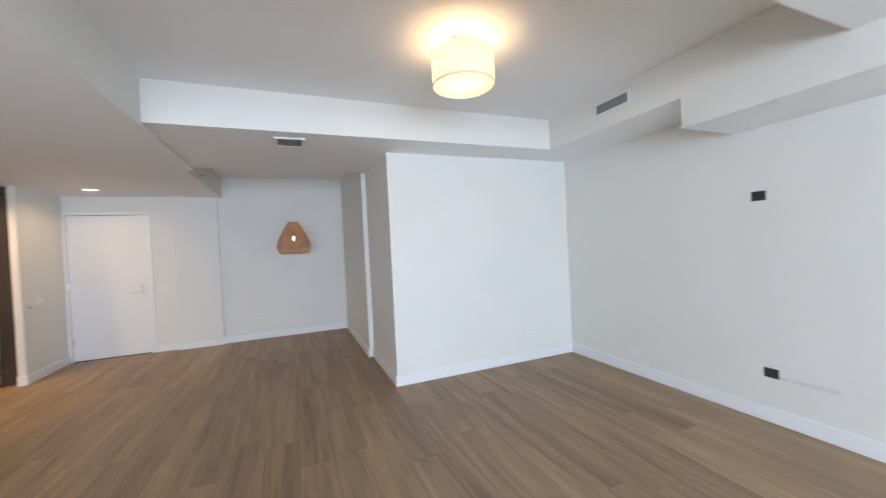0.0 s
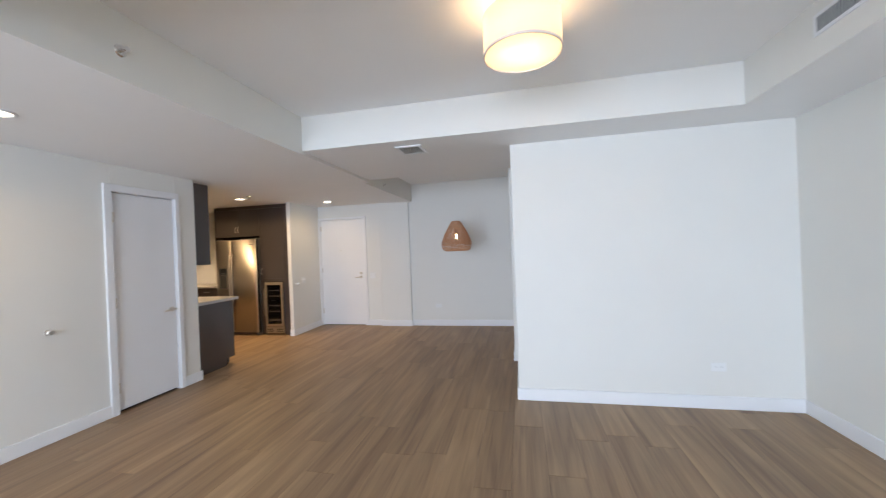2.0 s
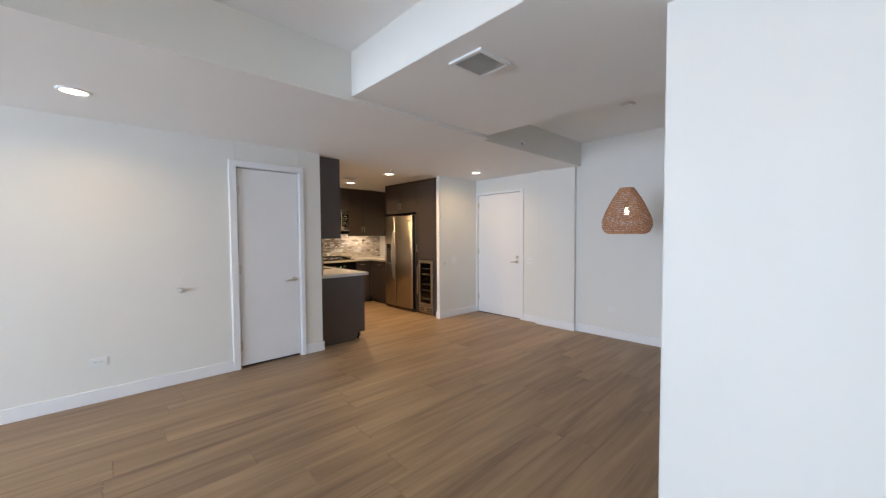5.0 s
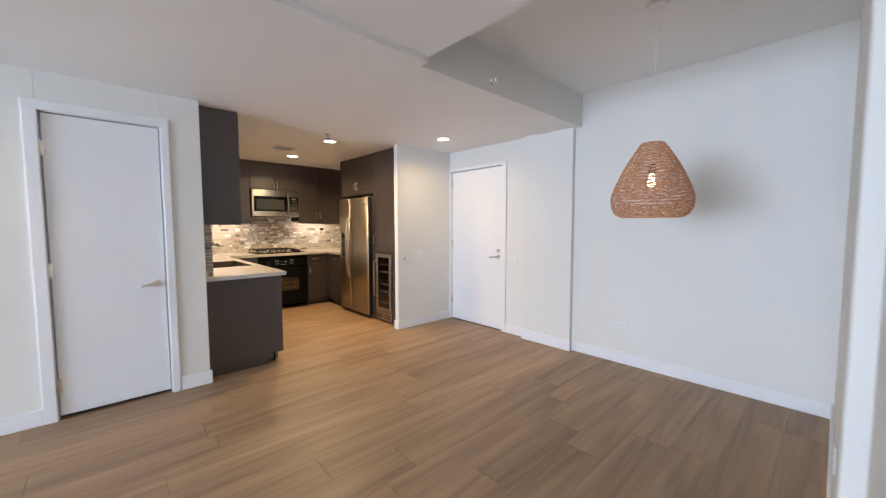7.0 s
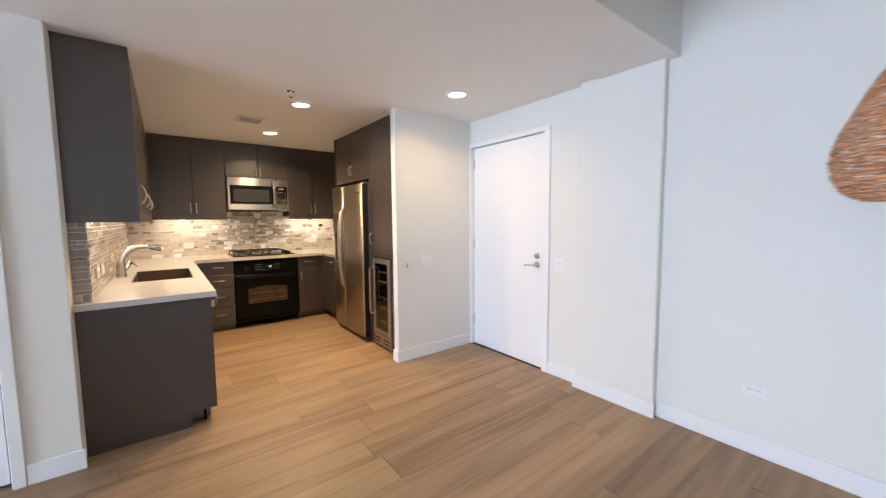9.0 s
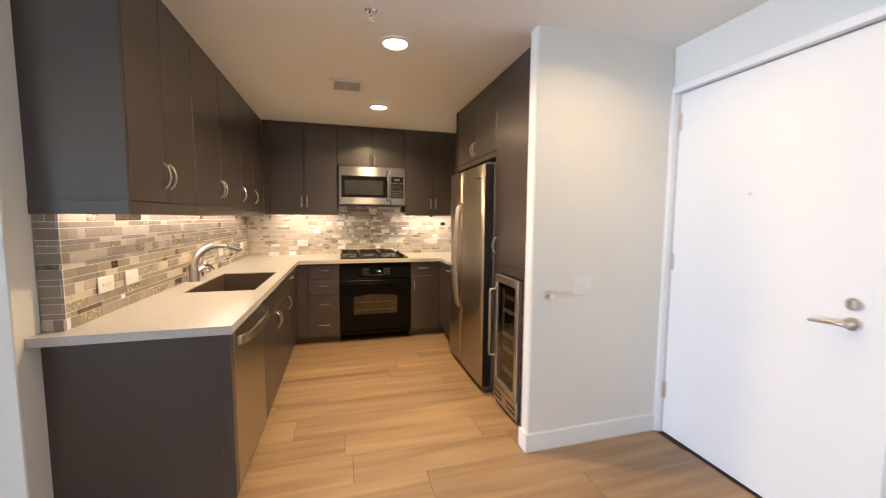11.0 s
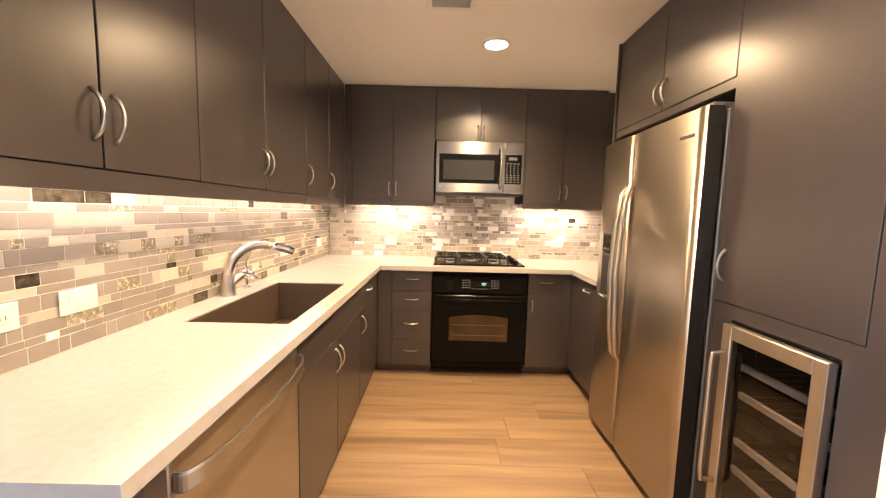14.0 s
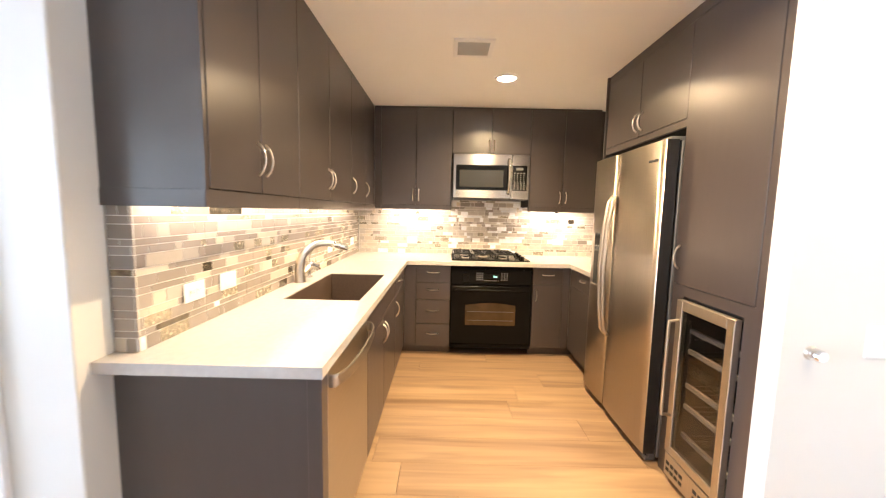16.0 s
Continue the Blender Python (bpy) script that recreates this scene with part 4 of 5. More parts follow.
def wine_cooler():
    w = thing("wine_cooler", (-2.995, 7.25, 0), "built-in wine cooler with stainless framed glass door", "wine cooler")
    x0, x1, yf = -3.165, -2.795, 6.97
    part("body", boxes((x0, x0 + 0.012, 7.022, 7.58, 0.03, 0.97), (x1 - 0.012, x1, 7.022, 7.58, 0.03, 0.97), (x0 + 0.012, x1 - 0.012, 7.56, 7.58, 0.03, 0.97), (x0 + 0.012, x1 - 0.012, 7.022, 7.56, 0.955, 0.97), (x0 + 0.012, x1 - 0.012, 7.022, 7.56, 0.03, 0.16)), SLOT, w, "black lined cabinet")
    dr = part("door_frame", boxes((x0, x0 + 0.042, yf, 7.0, 0.16, 0.965), (x1 - 0.042, x1, yf, 7.0, 0.16, 0.965), (x0 + 0.042, x1 - 0.042, yf, 7.0, 0.915, 0.965), (x0 + 0.042, x1 - 0.042, yf, 7.0, 0.16, 0.20), bevel=0.002), STEEL, w, "brushed stainless door frame")
    p = part("glass", boxes((x0 + 0.0425, x1 - 0.0425, yf + 0.008, yf + 0.012, 0.2005, 0.9145)), SMOKED, dr)
    p.visible_shadow = False
    part("handle", tube(bmesh.new(), [(x0 + 0.02, yf, 0.86), (x0 + 0.02, yf - 0.042, 0.855), (x0 + 0.02, yf - 0.045, 0.82), (x0 + 0.02, yf - 0.045, 0.40), (x0 + 0.02, yf - 0.042, 0.365), (x0 + 0.02, yf, 0.36)], 0.009, 8), STEEL, dr, smooth=True)
    for i, zz in enumerate((0.81, 0.705, 0.528, 0.42, 0.265)):
        sh = part("shelf", boxes((x0 + 0.03, x1 - 0.03, 7.028, 7.044, zz - 0.012, zz + 0.012), bevel=0.002), BEECH, w, "pale wooden shelf front")
        bm = bmesh.new()
        for k in range(7):
            xx = x0 + 0.05 + k * (x1 - x0 - 0.1) / 6
            box(bm, xx - 0.004, xx + 0.004, 7.045, 7.5, zz - 0.004, zz + 0.002)
        part("rail_rack", bm, SLOT, sh)
    part("control_strip", boxes((x0 + 0.03, x1 - 0.03, 7.03, 7.05, 0.595, 0.64)), BGLASS, w)
    bm = bmesh.new()
    for k in (0, 1, 2, 4.2, 5.2):
        xx = x0 + 0.09 + k * 0.038
        for s in range(10):
            a, b = s * math.tau / 10, (s + 1) * math.tau / 10
            rod(bm, (xx + 0.009 * math.cos(a), 7.029, 0.617 + 0.009 * math.sin(a)), (xx + 0.009 * math.cos(b), 7.029, 0.617 + 0.009 * math.sin(b)), 0.001, seg=4)
    tagged(part("touch_key", bm, LEGEND, w), kind="stuff")
    g = part("vent_grille", boxes((x0, x1, yf + 0.005, 7.02, 0.03, 0.15), bevel=0.003), STEEL, w, "stainless vent grille")
    for r in range(2):
        for k in range(10):
            if 3 < k < 6:
                continue
            xx = x0 + 0.03 + k * 0.034
            part("slot", boxes((xx - 0.012, xx + 0.012, yf + 0.003, yf + 0.008, 0.06 + r * 0.035, 0.078 + r * 0.035)), SLOT, g)


wine_cooler()

# ---- lamps, vents, plates ----
def lathe(bm, cx, cy, prof, seg=32):
    rings = [[bm.verts.new((cx + r * math.cos(k * math.tau / seg), cy + r * math.sin(k * math.tau / seg), z)) for k in range(seg)] for r, z in prof]
    for a, b in zip(rings, rings[1:]):
        for k in range(seg):
            bm.faces.new((a[k], a[(k + 1) % seg], b[(k + 1) % seg], b[k]))
    return bm


for cx, cy, cz in CANS:
    c = thing("recessed_light", (cx, cy, cz - 0.01), "round recessed ceiling light, lit warm white", "ceiling light", "recessed lights")
    part("trim_ring", lathe(bmesh.new(), cx, cy, [(0.068, cz - 0.004), (0.072, cz - 0.010), (0.090, cz - 0.008), (0.093, cz - 0.0005)], 32), TRIM, c, smooth=True)
    part("lens", lathe(bmesh.new(), cx, cy, [(0.0005, cz - 0.0045), (0.0685, cz - 0.0045), (0.0685, cz - 0.001)], 32), CANGLOW, c)


def flush_lamp(cx, cy):
    f = thing("ceiling_lamp", (cx, cy, 2.442), "lit cream linen drum lamp close under the ceiling", "ceiling lamp")
    part("canopy", cyl(bmesh.new(), cx, cy, 2.70, TRAY - 0.0005, 0.07), NICKEL, f)
    part("stem", cyl(bmesh.new(), cx, cy, 2.645, 2.70, 0.012), NICKEL, f)
    s = part("shade", lathe(bmesh.new(), cx, cy, [(0.198, 2.447), (0.198, 2.64), (0.195, 2.64), (0.195, 2.447), (0.198, 2.447)], 48), LINEN, f, "cream linen drum shade", True)
    part("trim", lathe(bmesh.new(), cx, cy, [(0.2, 2.442), (0.2, 2.454), (0.194, 2.454), (0.194, 2.442), (0.2, 2.442)], 48), LINENEDGE, s, "ribbon along the lower rim")
    part("diffuser", lathe(bmesh.new(), cx, cy, [(0.001, 2.45), (0.193, 2.45), (0.193, 2.454), (0.001, 2.454)], 48), DIFFUSER, f, "frosted diffuser disc")


LINENEDGE = mat("ribbon", (0.80, 0.76, 0.70), 0.8)
flush_lamp(1.53, 3.03)


def pendant(cx, cy):
    p = thing("pendant_lamp", (cx, cy, 1.43), "woven brown rope pendant lamp, bulb lit", "pendant lamp")
    part("canopy", cyl(bmesh.new(), cx, cy, 2.692, 2.7155, 0.062, 0.068), TRIM, p, "white ceiling rose")
    part("cord", rod(bmesh.new(), (cx, cy, 1.70), (cx, cy, 2.70), 0.0013, seg=8), PLATE, p)
    part("socket", cyl(bmesh.new(), cx, cy, 1.685, 1.75, 0.02), SLOT, p)
    part("bulb", lathe(bmesh.new(), cx, cy, [(0.001, 1.60), (0.014, 1.604), (0.023, 1.62), (0.023, 1.638), (0.017, 1.662), (0.014, 1.685), (0.001, 1.686)], 16), BULBGLOW, p, "glowing bulb", True)
    # rope rows that follow the onion-shaped outline, each row a wavy coil
    prof = [(0.176, 1.419), (0.203, 1.436), (0.222, 1.47), (0.230, 1.515), (0.226, 1.55), (0.210, 1.60), (0.188, 1.65), (0.165, 1.70), (0.140, 1.75), (0.113, 1.795), (0.089, 1.835), (0.068, 1.865), (0.058, 1.878)]
    length = [0]
    for (a, b), (c2, d2) in zip(prof, prof[1:]):
        length.append(length[-1] + math.hypot(c2 - a, d2 - b))
    rows, seg = 23, 124

    def on(s):
        for i in range(len(prof) - 1):
            if s <= length[i + 1] + 1e-9:
                u = (s - length[i]) / (length[i + 1] - length[i])
                return prof[i][0] + u * (prof[i + 1][0] - prof[i][0]), prof[i][1] + u * (prof[i + 1][1] - prof[i][1])
        return prof[-1]

    sh = part("shade", lathe(bmesh.new(), cx, cy, [(0.160, 1.413), (0.171, 1.413), (0.171, 1.424), (0.160, 1.424), (0.160, 1.413)], 40), ROPE, p, "woven reddish-brown rope shade")
    rng = random.Random(5)
    for i in range(rows):
        bm = bmesh.new()
        for half in (0.28, 0.70):
            r, z = on(length[-1] * (i + half) / rows)
            waves = max(5, int(seg * r / 0.23)) // 5
            for k in range(waves):
                # long twisted strands, two side by side, with thin gaps to the next row
                a0 = (k + (0.5 if half > 0.5 else 0) + 0.27 * i) * math.tau / waves + rng.uniform(-0.05, 0.05)
                da = math.tau / waves * 0.56
                w = rng.uniform(0.0036, 0.0046)
                tilt = rng.uniform(-0.0012, 0.0012)
                pts = [(cx + (r + e) * math.cos(a0 + da * u), cy + (r + e) * math.sin(a0 + da * u), z + h + tilt * u) for u, e, h in ((-1, -0.004, -0.002), (-0.5, 0.002, 0.001), (0, 0.003, 0.0015), (0.5, 0.002, 0.001), (1, -0.004, -0.002))]
                tube(bm, pts, [w * 0.6, w, w, w, w * 0.6], 5)
        part("rope_strand", bm, ROPE, sh, smooth=True)
    for s in (0, 1, 2, 3):
        a = s * math.pi / 4
        part("spider_wire", rod(bmesh.new(), (cx - 0.053 * math.cos(a), cy - 0.053 * math.sin(a), 1.866), (cx + 0.053 * math.cos(a), cy + 0.053 * math.sin(a), 1.866), 0.002, seg=6), NICKEL, p)
    part("rim", lathe(bmesh.new(), cx, cy, [(0.048, 1.868), (0.057, 1.868), (0.057, 1.880), (0.048, 1.880), (0.048, 1.868)], 28), ROPE, sh)


pendant(0.505, 6.69)


def ceiling_vent(cx, cy, z, sx, sy, along, label, frame_m, slat_m, n=9):
    v = thing("ceiling_vent", (cx, cy, z), label, "vent")
    w = 0.028
    x0, x1, y0, y1 = cx - sx / 2, cx + sx / 2, cy - sy / 2, cy + sy / 2
    part("vent_frame", boxes((x0, x1, y0, y0 + w, z - 0.012, z - 0.0005), (x0, x1, y1 - w, y1, z - 0.012, z - 0.0005), (x0, x0 + w, y0 + w, y1 - w, z - 0.012, z - 0.0005), (x1 - w, x1, y0 + w, y1 - w, z - 0.012, z - 0.0005), bevel=0.002), frame_m, v)
    # dark sheet over the ceiling stands in for the shade of the duct
    part("backing", boxes((x0 + w, x1 - w, y0 + w, y1 - w, z - 0.002, z - 0.0004)), SLOT, v)
    for i in range(n):
        bm = bmesh.new()
        if along == "x":
            yy = y0 + w + (y1 - y0 - 2 * w) * (i + 0.5) / n
            box(bm, x0 + w, x1 - w, yy - 0.0012, yy + 0.0012, z - 0.013, z - 0.003)
            bmesh.ops.rotate(bm, cent=(cx, yy, z - 0.008), matrix=Matrix.Rotation(radians(35), 3, "X"), verts=bm.verts)
        else:
            xx = x0 + w + (x1 - x0 - 2 * w) * (i + 0.5) / n
            box(bm, xx - 0.0012, xx + 0.0012, y0 + w, y1 - w, z - 0.013, z - 0.003)
            bmesh.ops.rotate(bm, cent=(xx, cy, z - 0.008), matrix=Matrix.Rotation(radians(35), 3, "Y"), verts=bm.verts)
        part("slat", bm, slat_m, v)


ceiling_vent(0.50, 4.445, SOFF, 0.25, 0.28, "y", "white louvred air vent set in the soffit", TRIM, GRILL, 11)
ceiling_vent(-3.74, 5.945, LOW, 0.24, 0.25, "y", "small square air vent in the kitchen ceiling", TRIM, GRILL, 10)


def side_vent():
    v = thing("wall_vent", (TX, 3.29, 2.5), "white louvred supply vent in the tray side", "vent")
    x, y0, y1, z0, z1 = TX, 3.13, 3.50, 2.54, 2.655
    w = 0.018
    part("vent_frame", boxes((x - 0.008, x - 0.0005, y0, y1, z0, z0 + w), (x - 0.008, x - 0.0005, y0, y1, z1 - w, z1), (x - 0.008, x - 0.0005, y0, y0 + w, z0 + w, z1 - w), (x - 0.008, x - 0.0005, y1 - w, y1, z0 + w, z1 - w)), TRIM, v)
    # no duct behind the slats: a dark sheet paints its shade
    part("backing", boxes((x - 0.0025, x - 0.0006, y0 + w, y1 - w, z0 + w, z1 - w)), SLOT, v)
    for i in range(17):
        yy = y0 + w + (y1 - y0 - 2 * w) * (i + 0.5) / 17
        bm = boxes((x - 0.011, x - 0.003, yy - 0.001, yy + 0.001, z0 + w, z1 - w))
        part("slat", bm, GRILL, v)


side_vent()


def sprinkler(x, y, z, out):
    """Pendent or side-wall fire sprinkler: escutcheon, frame, deflector."""
    o, c = Vector(out), Vector((x, y, z))
    s = thing("fire_sprinkler", c, "small chrome fire sprinkler head", "sprinkler", "fire sprinklers")
    part("escutcheon", rod(bmesh.new(), c, c + o * 0.008, 0.032, 0.026, 24), CHROME, s)
    side = o.orthogonal().normalized()
    bm = rod(bmesh.new(), c + o * 0.008, c + o * 0.024, 0.010)
    for k in (-1, 1):
        tube(bm, [c + o * 0.02 + side * 0.008 * k, c + o * 0.034 + side * 0.014 * k, c + o * 0.046 + side * 0.004 * k], 0.003, 6)
    part("arms", bm, CHROME, s)
    part("deflector", rod(bmesh.new(), c + o * 0.046, c + o * 0.0485, 0.015, seg=16), CHROME, s)


sprinkler(-0.47, 2.58, 2.535, (1, 0, 0))
sprinkler(-0.545, 6.395, 2.475, (1, 0, 0))
sprinkler(-2.655, 6.05, LOW, (0, 0, -1))


def plate(c, out, along, kinds, label, category="socket", wide=0.07, high=0.115, name="wall_outlet", material=None):
    """A cover plate on a wall, with a rocker or sockets."""
    c, o, a, up = Vector(c), Vector(out), Vector(along), Vector((0, 0, 1))
    p = thing(name, c, label, category)

    def slab(bm, u0, u1, z0, z1, d0, d1, bev=0.0):
        q = [c + a * u + o * d + up * zz for u, d, zz in ((u0, d0, z0), (u1, d1, z1))]
        box(bm, q[0].x, q[1].x, q[0].y, q[1].y, q[0].z, q[1].z, bev)
        return bm
    part("cover", slab(bmesh.new(), -wide / 2, wide / 2, -high / 2, high / 2, 0.0002, 0.006, 0.002), material or PLATE, p)
    n = len(kinds)
    for i, k in enumerate(kinds):
        u = (i - (n - 1) / 2) * 0.046
        turned = wide > high and n == 1
        if k == "rocker":
            h, w = (0.016, 0.033) if turned else (0.033, 0.016)
            r = part("rocker", slab(bmesh.new(), u - w, u + w, -h, h, 0.006, 0.0085, 0.001), material or PLATE, p)
        elif k == "toggle":
            part("toggle", slab(bmesh.new(), u - 0.005, u + 0.005, -0.002, 0.014, 0.006, 0.018, 0.001), material or PLATE, p)
        else:
            for s in (-1, 1):
                uu, zz = (u + s * 0.02, 0) if turned else (u, s * 0.02)
                f = part("receptacle", slab(bmesh.new(), uu - 0.014, uu + 0.014, zz - 0.014, zz + 0.014, 0.006, 0.0075, 0.001), material or PLATE, p)
                part("slots", slab(slab(bmesh.new(), uu - 0.007, uu - 0.005, zz - 0.004, zz + 0.006, 0.0075, 0.0079), uu + 0.005, uu + 0.007, zz - 0.004, zz + 0.006, 0.0075, 0.0079), SLOT, f)


TILE_Y, TILE_X = 4.841, XW + 0.014
X, Y = (1, 0, 0), (0, 1, 0)
plate((-2.715, TILE_Y, 1.055), Y, X, ["socket"], "white horizontal socket plate on mosaic tiles", "socket", 0.115, 0.072)
plate((-2.93, TILE_Y, 1.056), Y, X, ["rocker"], "white horizontal switch plate on mosaic tiles", "switch", 0.115, 0.072, "light_switch")
plate((-4.35, TILE_Y, 1.06), Y, X, ["socket"], "white horizontal socket plate behind the faucet", "socket", 0.115, 0.072)
plate((-5.06, TILE_Y, 1.06), Y, X, ["socket"], "white horizontal socket plate near the corner", "socket", 0.115, 0.072)
plate((TILE_X, 5.43, 1.06), X, Y, ["socket"], "white horizontal socket plate beside the cooktop", "socket", 0.115, 0.072)
plate((TILE_X, 7.04, 1.07), X, Y, ["socket"], "white horizontal socket plate beside the cooktop", "socket", 0.115, 0.072)
plate((-2.545, 7.26, 0.975), X, Y, ["toggle", "toggle"], "white double switch plate on the short wall", "switch", 0.115, 0.115, "light_switch")
plate((-1.40, YE, 0.985), (0, -1, 0), X, ["toggle", "toggle"], "white double switch plate beside the entry door", "switch", 0.115, 0.115, "light_switch")
plate((-0.09, 7.845, 0.38), (0, -1, 0), X, ["socket"], "white horizontal socket plate low in the niche", "socket", 0.115, 0.072)
plate((1.355, 6.285, 0.42), (-1, 0, 0), Y, ["socket"], "white upright socket plate low on the niche side wall", "socket")
plate((3.09, 4.625, 0.357), (0, -1, 0), X, ["socket"], "white horizontal socket plate low on the pier wall", "socket", 0.115, 0.072)
plate((-2.335, 2.75, 0.345), X, Y, ["socket"], "white horizontal socket plate low on the closet wall", "socket", 0.115, 0.072)


def stop_knob(x, y, z):
    k = thing("door_stop", (x, y, z), "round satin nickel wall door stop", "door stop")
    part("base", rod(bmesh.new(), (x, y, z), (x + 0.012, y, z), 0.026, 0.022, 24), NICKEL, k)
    bm = rod(bmesh.new(), (x + 0.012, y, z), (x + 0.030, y, z), 0.012, 0.019, 20)
    rod(bm, (x + 0.030, y, z), (x + 0.040, y, z), 0.022, 0.017, 24)
    part("knob", bm, CHROME, k, "polished round knob")


stop_knob(-2.545, 7.03, 0.93)
stop_knob(-2.335, 3.335, 0.90)


def junction_box(y, z, dirty):
    """An open dark junction box with plaster chips, on the media wall."""
    j = thing("junction_box", (XE, y, z), "open dark junction box in the media wall", "junction box", "junction boxes")
    x, h, w = XE, 0.036, 0.046
    part("rim", boxes((x - 0.004, x - 0.0003, y - w, y + w, z - h, z - h + 0.006), (x - 0.004, x - 0.0003, y - w, y + w, z + h - 0.006, z + h), (x - 0.004, x - 0.0003, y - w, y - w + 0.006, z - h, z + h), (x - 0.004, x - 0.0003, y + w - 0.006, y + w, z - h, z + h)), GREYP, j)
    part("back", boxes((x - 0.0012, x - 0.0002, y - w + 0.006, y + w - 0.006, z - h + 0.006, z + h - 0.006)), SLOT, j)
    for s in (-0.015, 0.017):
        part("cable", tube(bmesh.new(), [(x - 0.001, y + s, z + 0.02), (x - 0.014, y + s * 0.6, z), (x - 0.003, y + s * 1.2, z - 0.018)], 0.004, 6), SINKM, j)


junction_box(2.56, 1.693, True)
junction_box(2.52, 0.371, False)
PATCH = mat("wall_patch", (0.70, 0.69, 0.66), 0.7, vary=0.08, scale=25)
p = thing("wall_patch", (XE, 2.31, 0.35), "long plaster scuff on the media wall", "scuff")
part("patch", boxes((XE - 0.0015, XE - 0.0002, 2.14, 2.46, 0.335, 0.362)), PATCH, p)
p = thing("sprinkler_cover", (3.2, 2.2, 2.198), "flat white concealed sprinkler cover under the dropped soffit", "sprinkler cover")
part("plate", cyl(bmesh.new(), 3.2, 2.2, 2.1895, 2.1925, 0.042), PLATE, p)
part("collar", cyl(bmesh.new(), 3.2, 2.2, 2.1922, 2.1978, 0.034), GRILL, p)

# under-cabinet strip housings
for x0, x1, y0, y1, z in ((-4.97, -2.475, 4.875, 4.925, 1.43), (-5.265, -5.215, 5.15, 5.82, 1.44), (-5.265, -5.215, 6.64, 7.295, 1.44)):
    s = thing("under_cabinet_strip", ((x0 + x1) / 2, (y0 + y1) / 2, z), "slim lit strip under the wall cabinets", "strip light", "strip lights")
    part("housing", boxes((x0, x1, y0, y1, z - 0.010, z - 0.0005)), PLATE, s)

# ---- pieces: mosaic tiles ----
def tile_mesh(m):
    bm = boxes((-0.5, 0.5, -0.5, 0.5, -0.5, 0.5))
    me = bpy.data.meshes.new("tile")
    bm.to_mesh(me)
    bm.free()
    me.materials.append(m)
    return me


TILE_MESH = [tile_mesh(m) for m in TILES]
ROW_H = [0.046, 0.022, 0.040, 0.026, 0.046, 0.024, 0.038, 0.022, 0.044, 0.028, 0.022, 0.046, 0.026, 0.040, 0.024]
WEIGHTS = {"sink": [66, 8, 8, 12, 0.5, 4.5], "stove": [22, 44, 3, 2, 28, 0.6], "side": [2, 60, 22, 9, 5, 0.5]}


def mosaic(name, u0, u1, z0, z1, place, near, label, seed, mix="sink"):
    """Rows of strip tiles between u0 and u1; near(u) picks the stretch built as single tiles."""
    rng = random.Random(seed)
    back = setting(name, place(u0, u1, z0, z1, -0.006, 0.0026), GROUT, label, "backsplash")
    rest, made, z, r = [], 0, z0 + 0.001, 0
    while z < z1 - 0.01:
        h = min(ROW_H[r % len(ROW_H)], z1 - z)
        u = u0 + 0.001
        while u < u1 - 0.006:
            w = min(rng.choice((0.035, 0.055, 0.08, 0.10, 0.12, 0.15)) * rng.uniform(0.9, 1.1) * (0.72 if mix == "stove" else 1), u1 - u)
            if u1 - u - w < 0.014:
                w = u1 - u + 0.003
            k = rng.choices(range(6), WEIGHTS["side" if mix == "stove" and not 5.83 < u < 6.62 else mix])[0]
            d = rng.uniform(0.0033, 0.0042)
            lo, hi = (u, z), (u + w - 0.003, z + h - 0.003)
            if w > 0.005:
                if near((u + w / 2)) and made < 300:
                    o = new("tile", TILE_MESH[k])
                    m = place(lo[0], hi[0], lo[1], hi[1], 0, d, True)
                    o.location, o.scale = m
                    o.parent = back
                    made += 1
                else:
                    rest.append((k, place(lo[0], hi[0], lo[1], hi[1], 0, d, True)))
            u += w
        z += h
        r += 1
    vs, fs, ms = [], [], []
    cube = [(-0.5, -0.5, -0.5), (0.5, -0.5, -0.5), (0.5, 0.5, -0.5), (-0.5, 0.5, -0.5), (-0.5, -0.5, 0.5), (0.5, -0.5, 0.5), (0.5, 0.5, 0.5), (-0.5, 0.5, 0.5)]
    quads = [(0, 3, 2, 1), (4, 5, 6, 7), (0, 1, 5, 4), (1, 2, 6, 5), (2, 3, 7, 6), (3, 0, 4, 7)]
    for k, (c, s) in rest:
        b = len(vs)
        vs += [(c[0] + s[0] * p[0], c[1] + s[1] * p[1], c[2] + s[2] * p[2]) for p in cube]
        fs += [tuple(b + i for i in q) for q in quads]
        ms += [k] * 6
    if rest:
        me = bpy.data.meshes.new("far_tiles")
        me.from_pydata(vs, [], fs)
        for m in TILES:
            me.materials.append(m)
        me.polygons.foreach_set("material_index", ms)
        o = new("far_tiles", me)
        o.parent = back
        tagged(o, kind="stuff")


def on_sink_wall(u0, u1, z0, z1, d0, d1, raw=False):
    c, s = ((u0 + u1) / 2, 4.834 + (d0 + d1) / 2, (z0 + z1) / 2), (u1 - u0, d1 - d0, z1 - z0)
    return (c, s) if raw else boxes((u0, u1, 4.834 + d0 + 0.004, 4.834 + d1, z0, z1))


def on_stove_wall(u0, u1, z0, z1, d0, d1, raw=False):
    c, s = (XW + 0.008 + (d0 + d1) / 2, (u0 + u1) / 2, (z0 + z1) / 2), (d1 - d0, u1 - u0, z1 - z0)
    return (c, s) if raw else boxes((XW + 0.001, XW + 0.008 + d1, u0, u1, z0, z1))


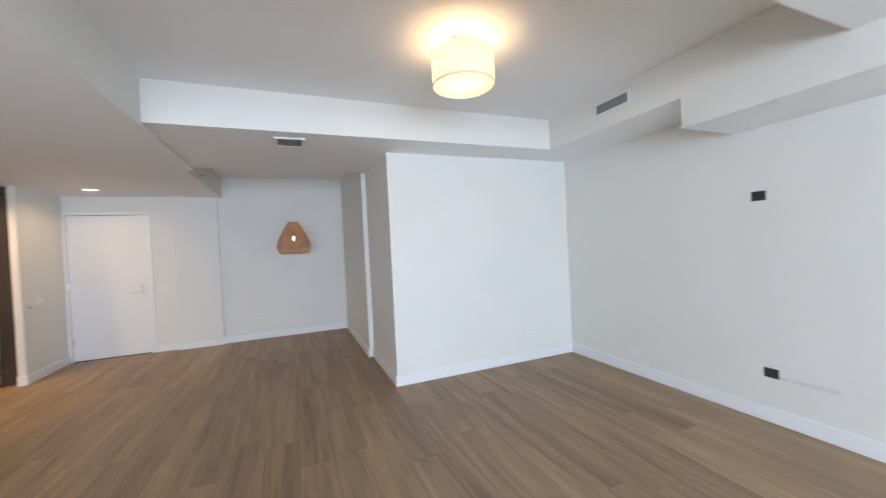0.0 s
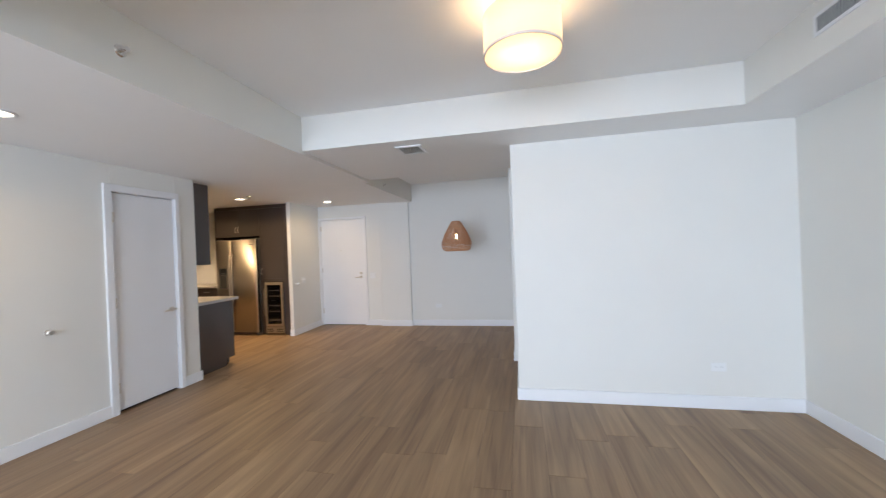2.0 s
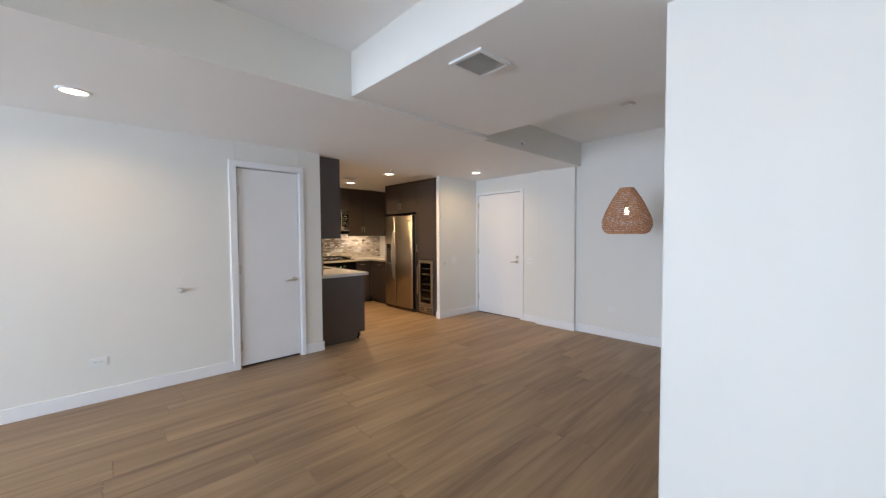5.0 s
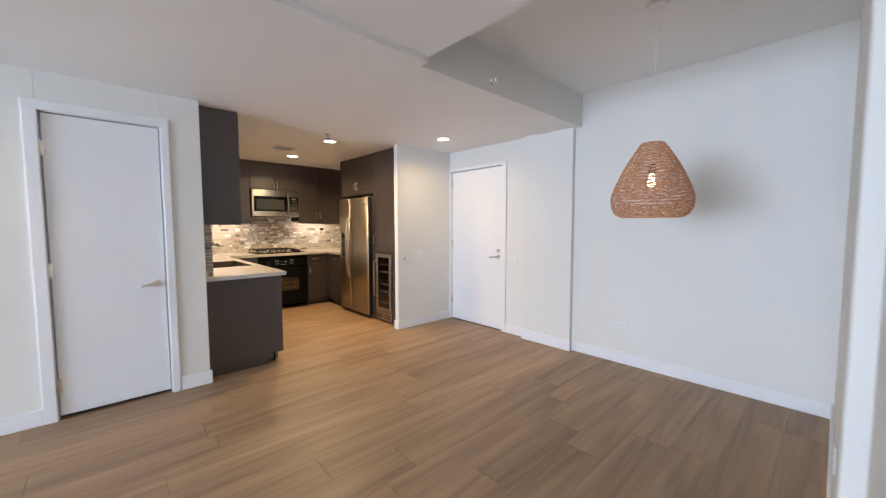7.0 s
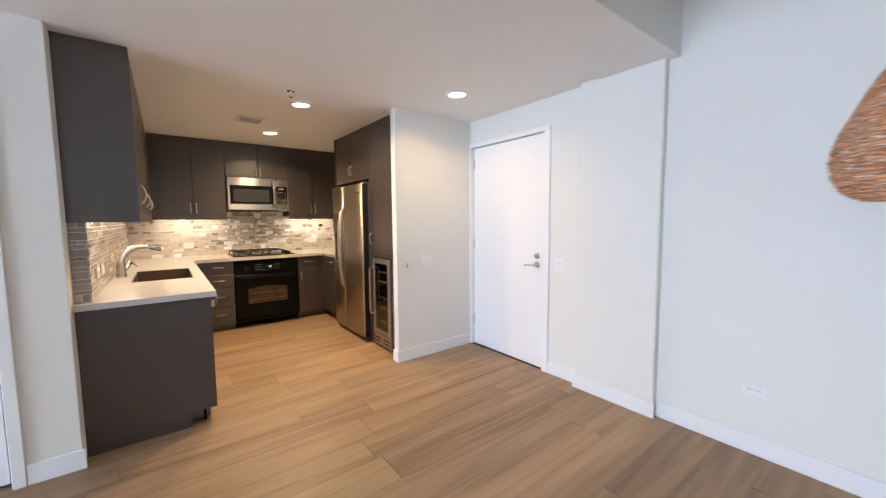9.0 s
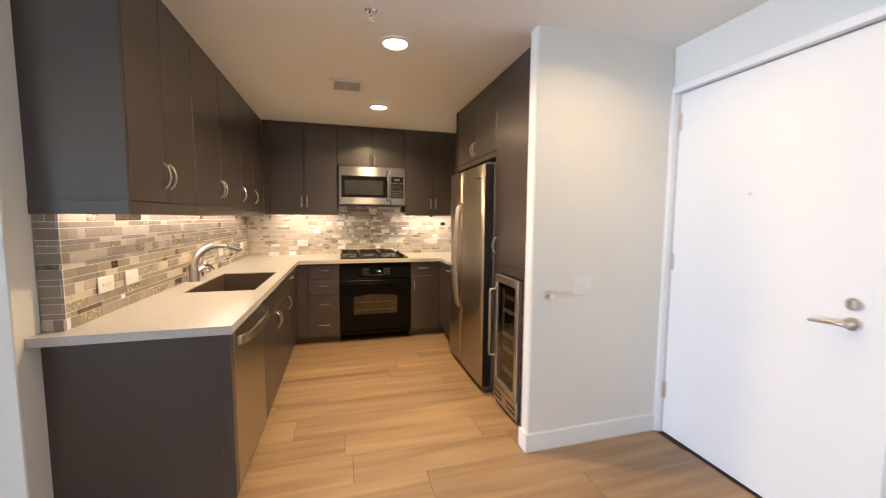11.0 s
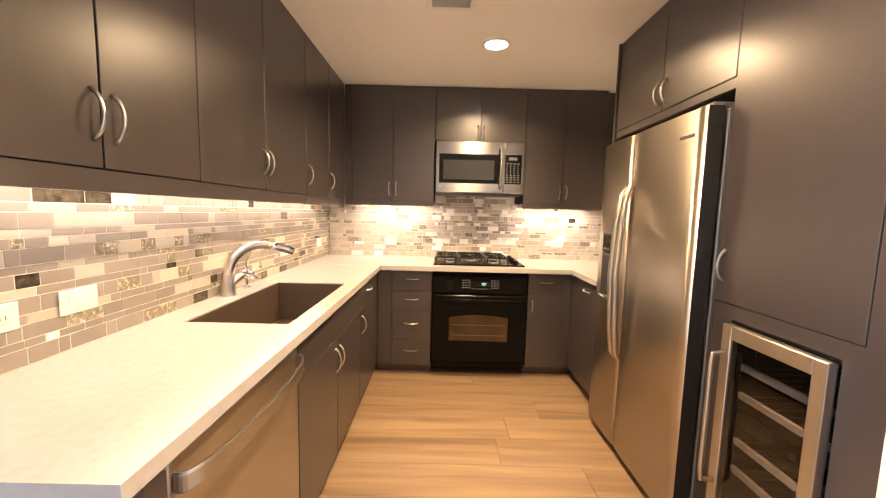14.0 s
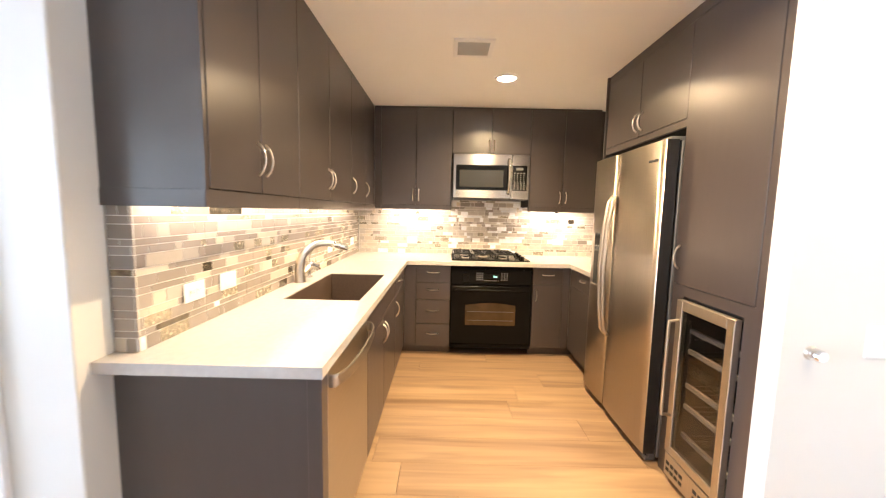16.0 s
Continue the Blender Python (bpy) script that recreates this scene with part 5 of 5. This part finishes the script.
def on_return(u0, u1, z0, z1, d0, d1, raw=False):
    c, s = (-2.462 + (d0 + d1) / 2, (u0 + u1) / 2, (z0 + z1) / 2), (d1 - d0, u1 - u0, z1 - z0)
    return (c, s) if raw else boxes((-2.4655, -2.462 + d1, u0, u1, z0, z1))


mosaic("backsplash_sink", XW + 0.012, -2.458, TOP + 0.0005, UB - 0.031, on_sink_wall, lambda u: u > -4.0, "strip mosaic backsplash in taupe, cream and metallic tiles", 11)
mosaic("backsplash_stove", 4.842, 7.615, TOP + 0.0005, 1.438, on_stove_wall, lambda u: u < 6.62, "strip mosaic backsplash behind the cooktop", 12, "stove")
mosaic("backsplash_stove_upper", 5.858, 6.612, 1.4385, 1.512, on_stove_wall, lambda u: True, "strip mosaic backsplash under the microwave", 13, "stove")
mosaic("backsplash_return", 4.762, 4.839, TOP + 0.0005, UB - 0.046, on_return, lambda u: True, "narrow mosaic return at the wall end", 14)

# ---- pieces: floor planks, 0.23 m wide, running along y ----
bm = bmesh.new()
box(bm, -0.5, 0.5, -0.5, 0.5, -0.5, 0.5)
plank_me = bpy.data.meshes.new("plank")
bm.to_mesh(plank_me)
bm.free()
plank_me.materials.append(WOOD)
rng = random.Random(3)
PW = 0.23
rest = bmesh.new()
x = -4.38 - PW * 5
while x < XE:
    y = YW - rng.uniform(0.1, 1.6)
    while y < YE:
        n = 1.52 if rng.random() < 0.8 else rng.uniform(0.7, 1.3)
        a, b = max(y, YW), min(y + n, YE)
        x0, x1 = max(x, XW), min(x + PW, XE)
        inside = not (x1 < -2.5 and b < 4.6) and not (x0 > 1.5 and a > 4.7)
        if b - a > 0.05 and x1 - x0 > 0.03 and inside:
            c, k = ((x0 + x1) / 2, (a + b) / 2, -0.0045), (x1 - x0 - 0.0012, b - a - 0.0026, 0.009)
            if b > 0.9:
                o = new("plank", plank_me)
                o.location, o.scale = c, k
                o.parent = floor
            else:
                box(rest, c[0] - k[0] / 2, c[0] + k[0] / 2, c[1] - k[1] / 2, c[1] + k[1] / 2, c[2] - k[2] / 2, c[2] + k[2] / 2)
        y += n
    x += PW
tagged(part("far_planks", rest, WOOD, floor), kind="stuff")
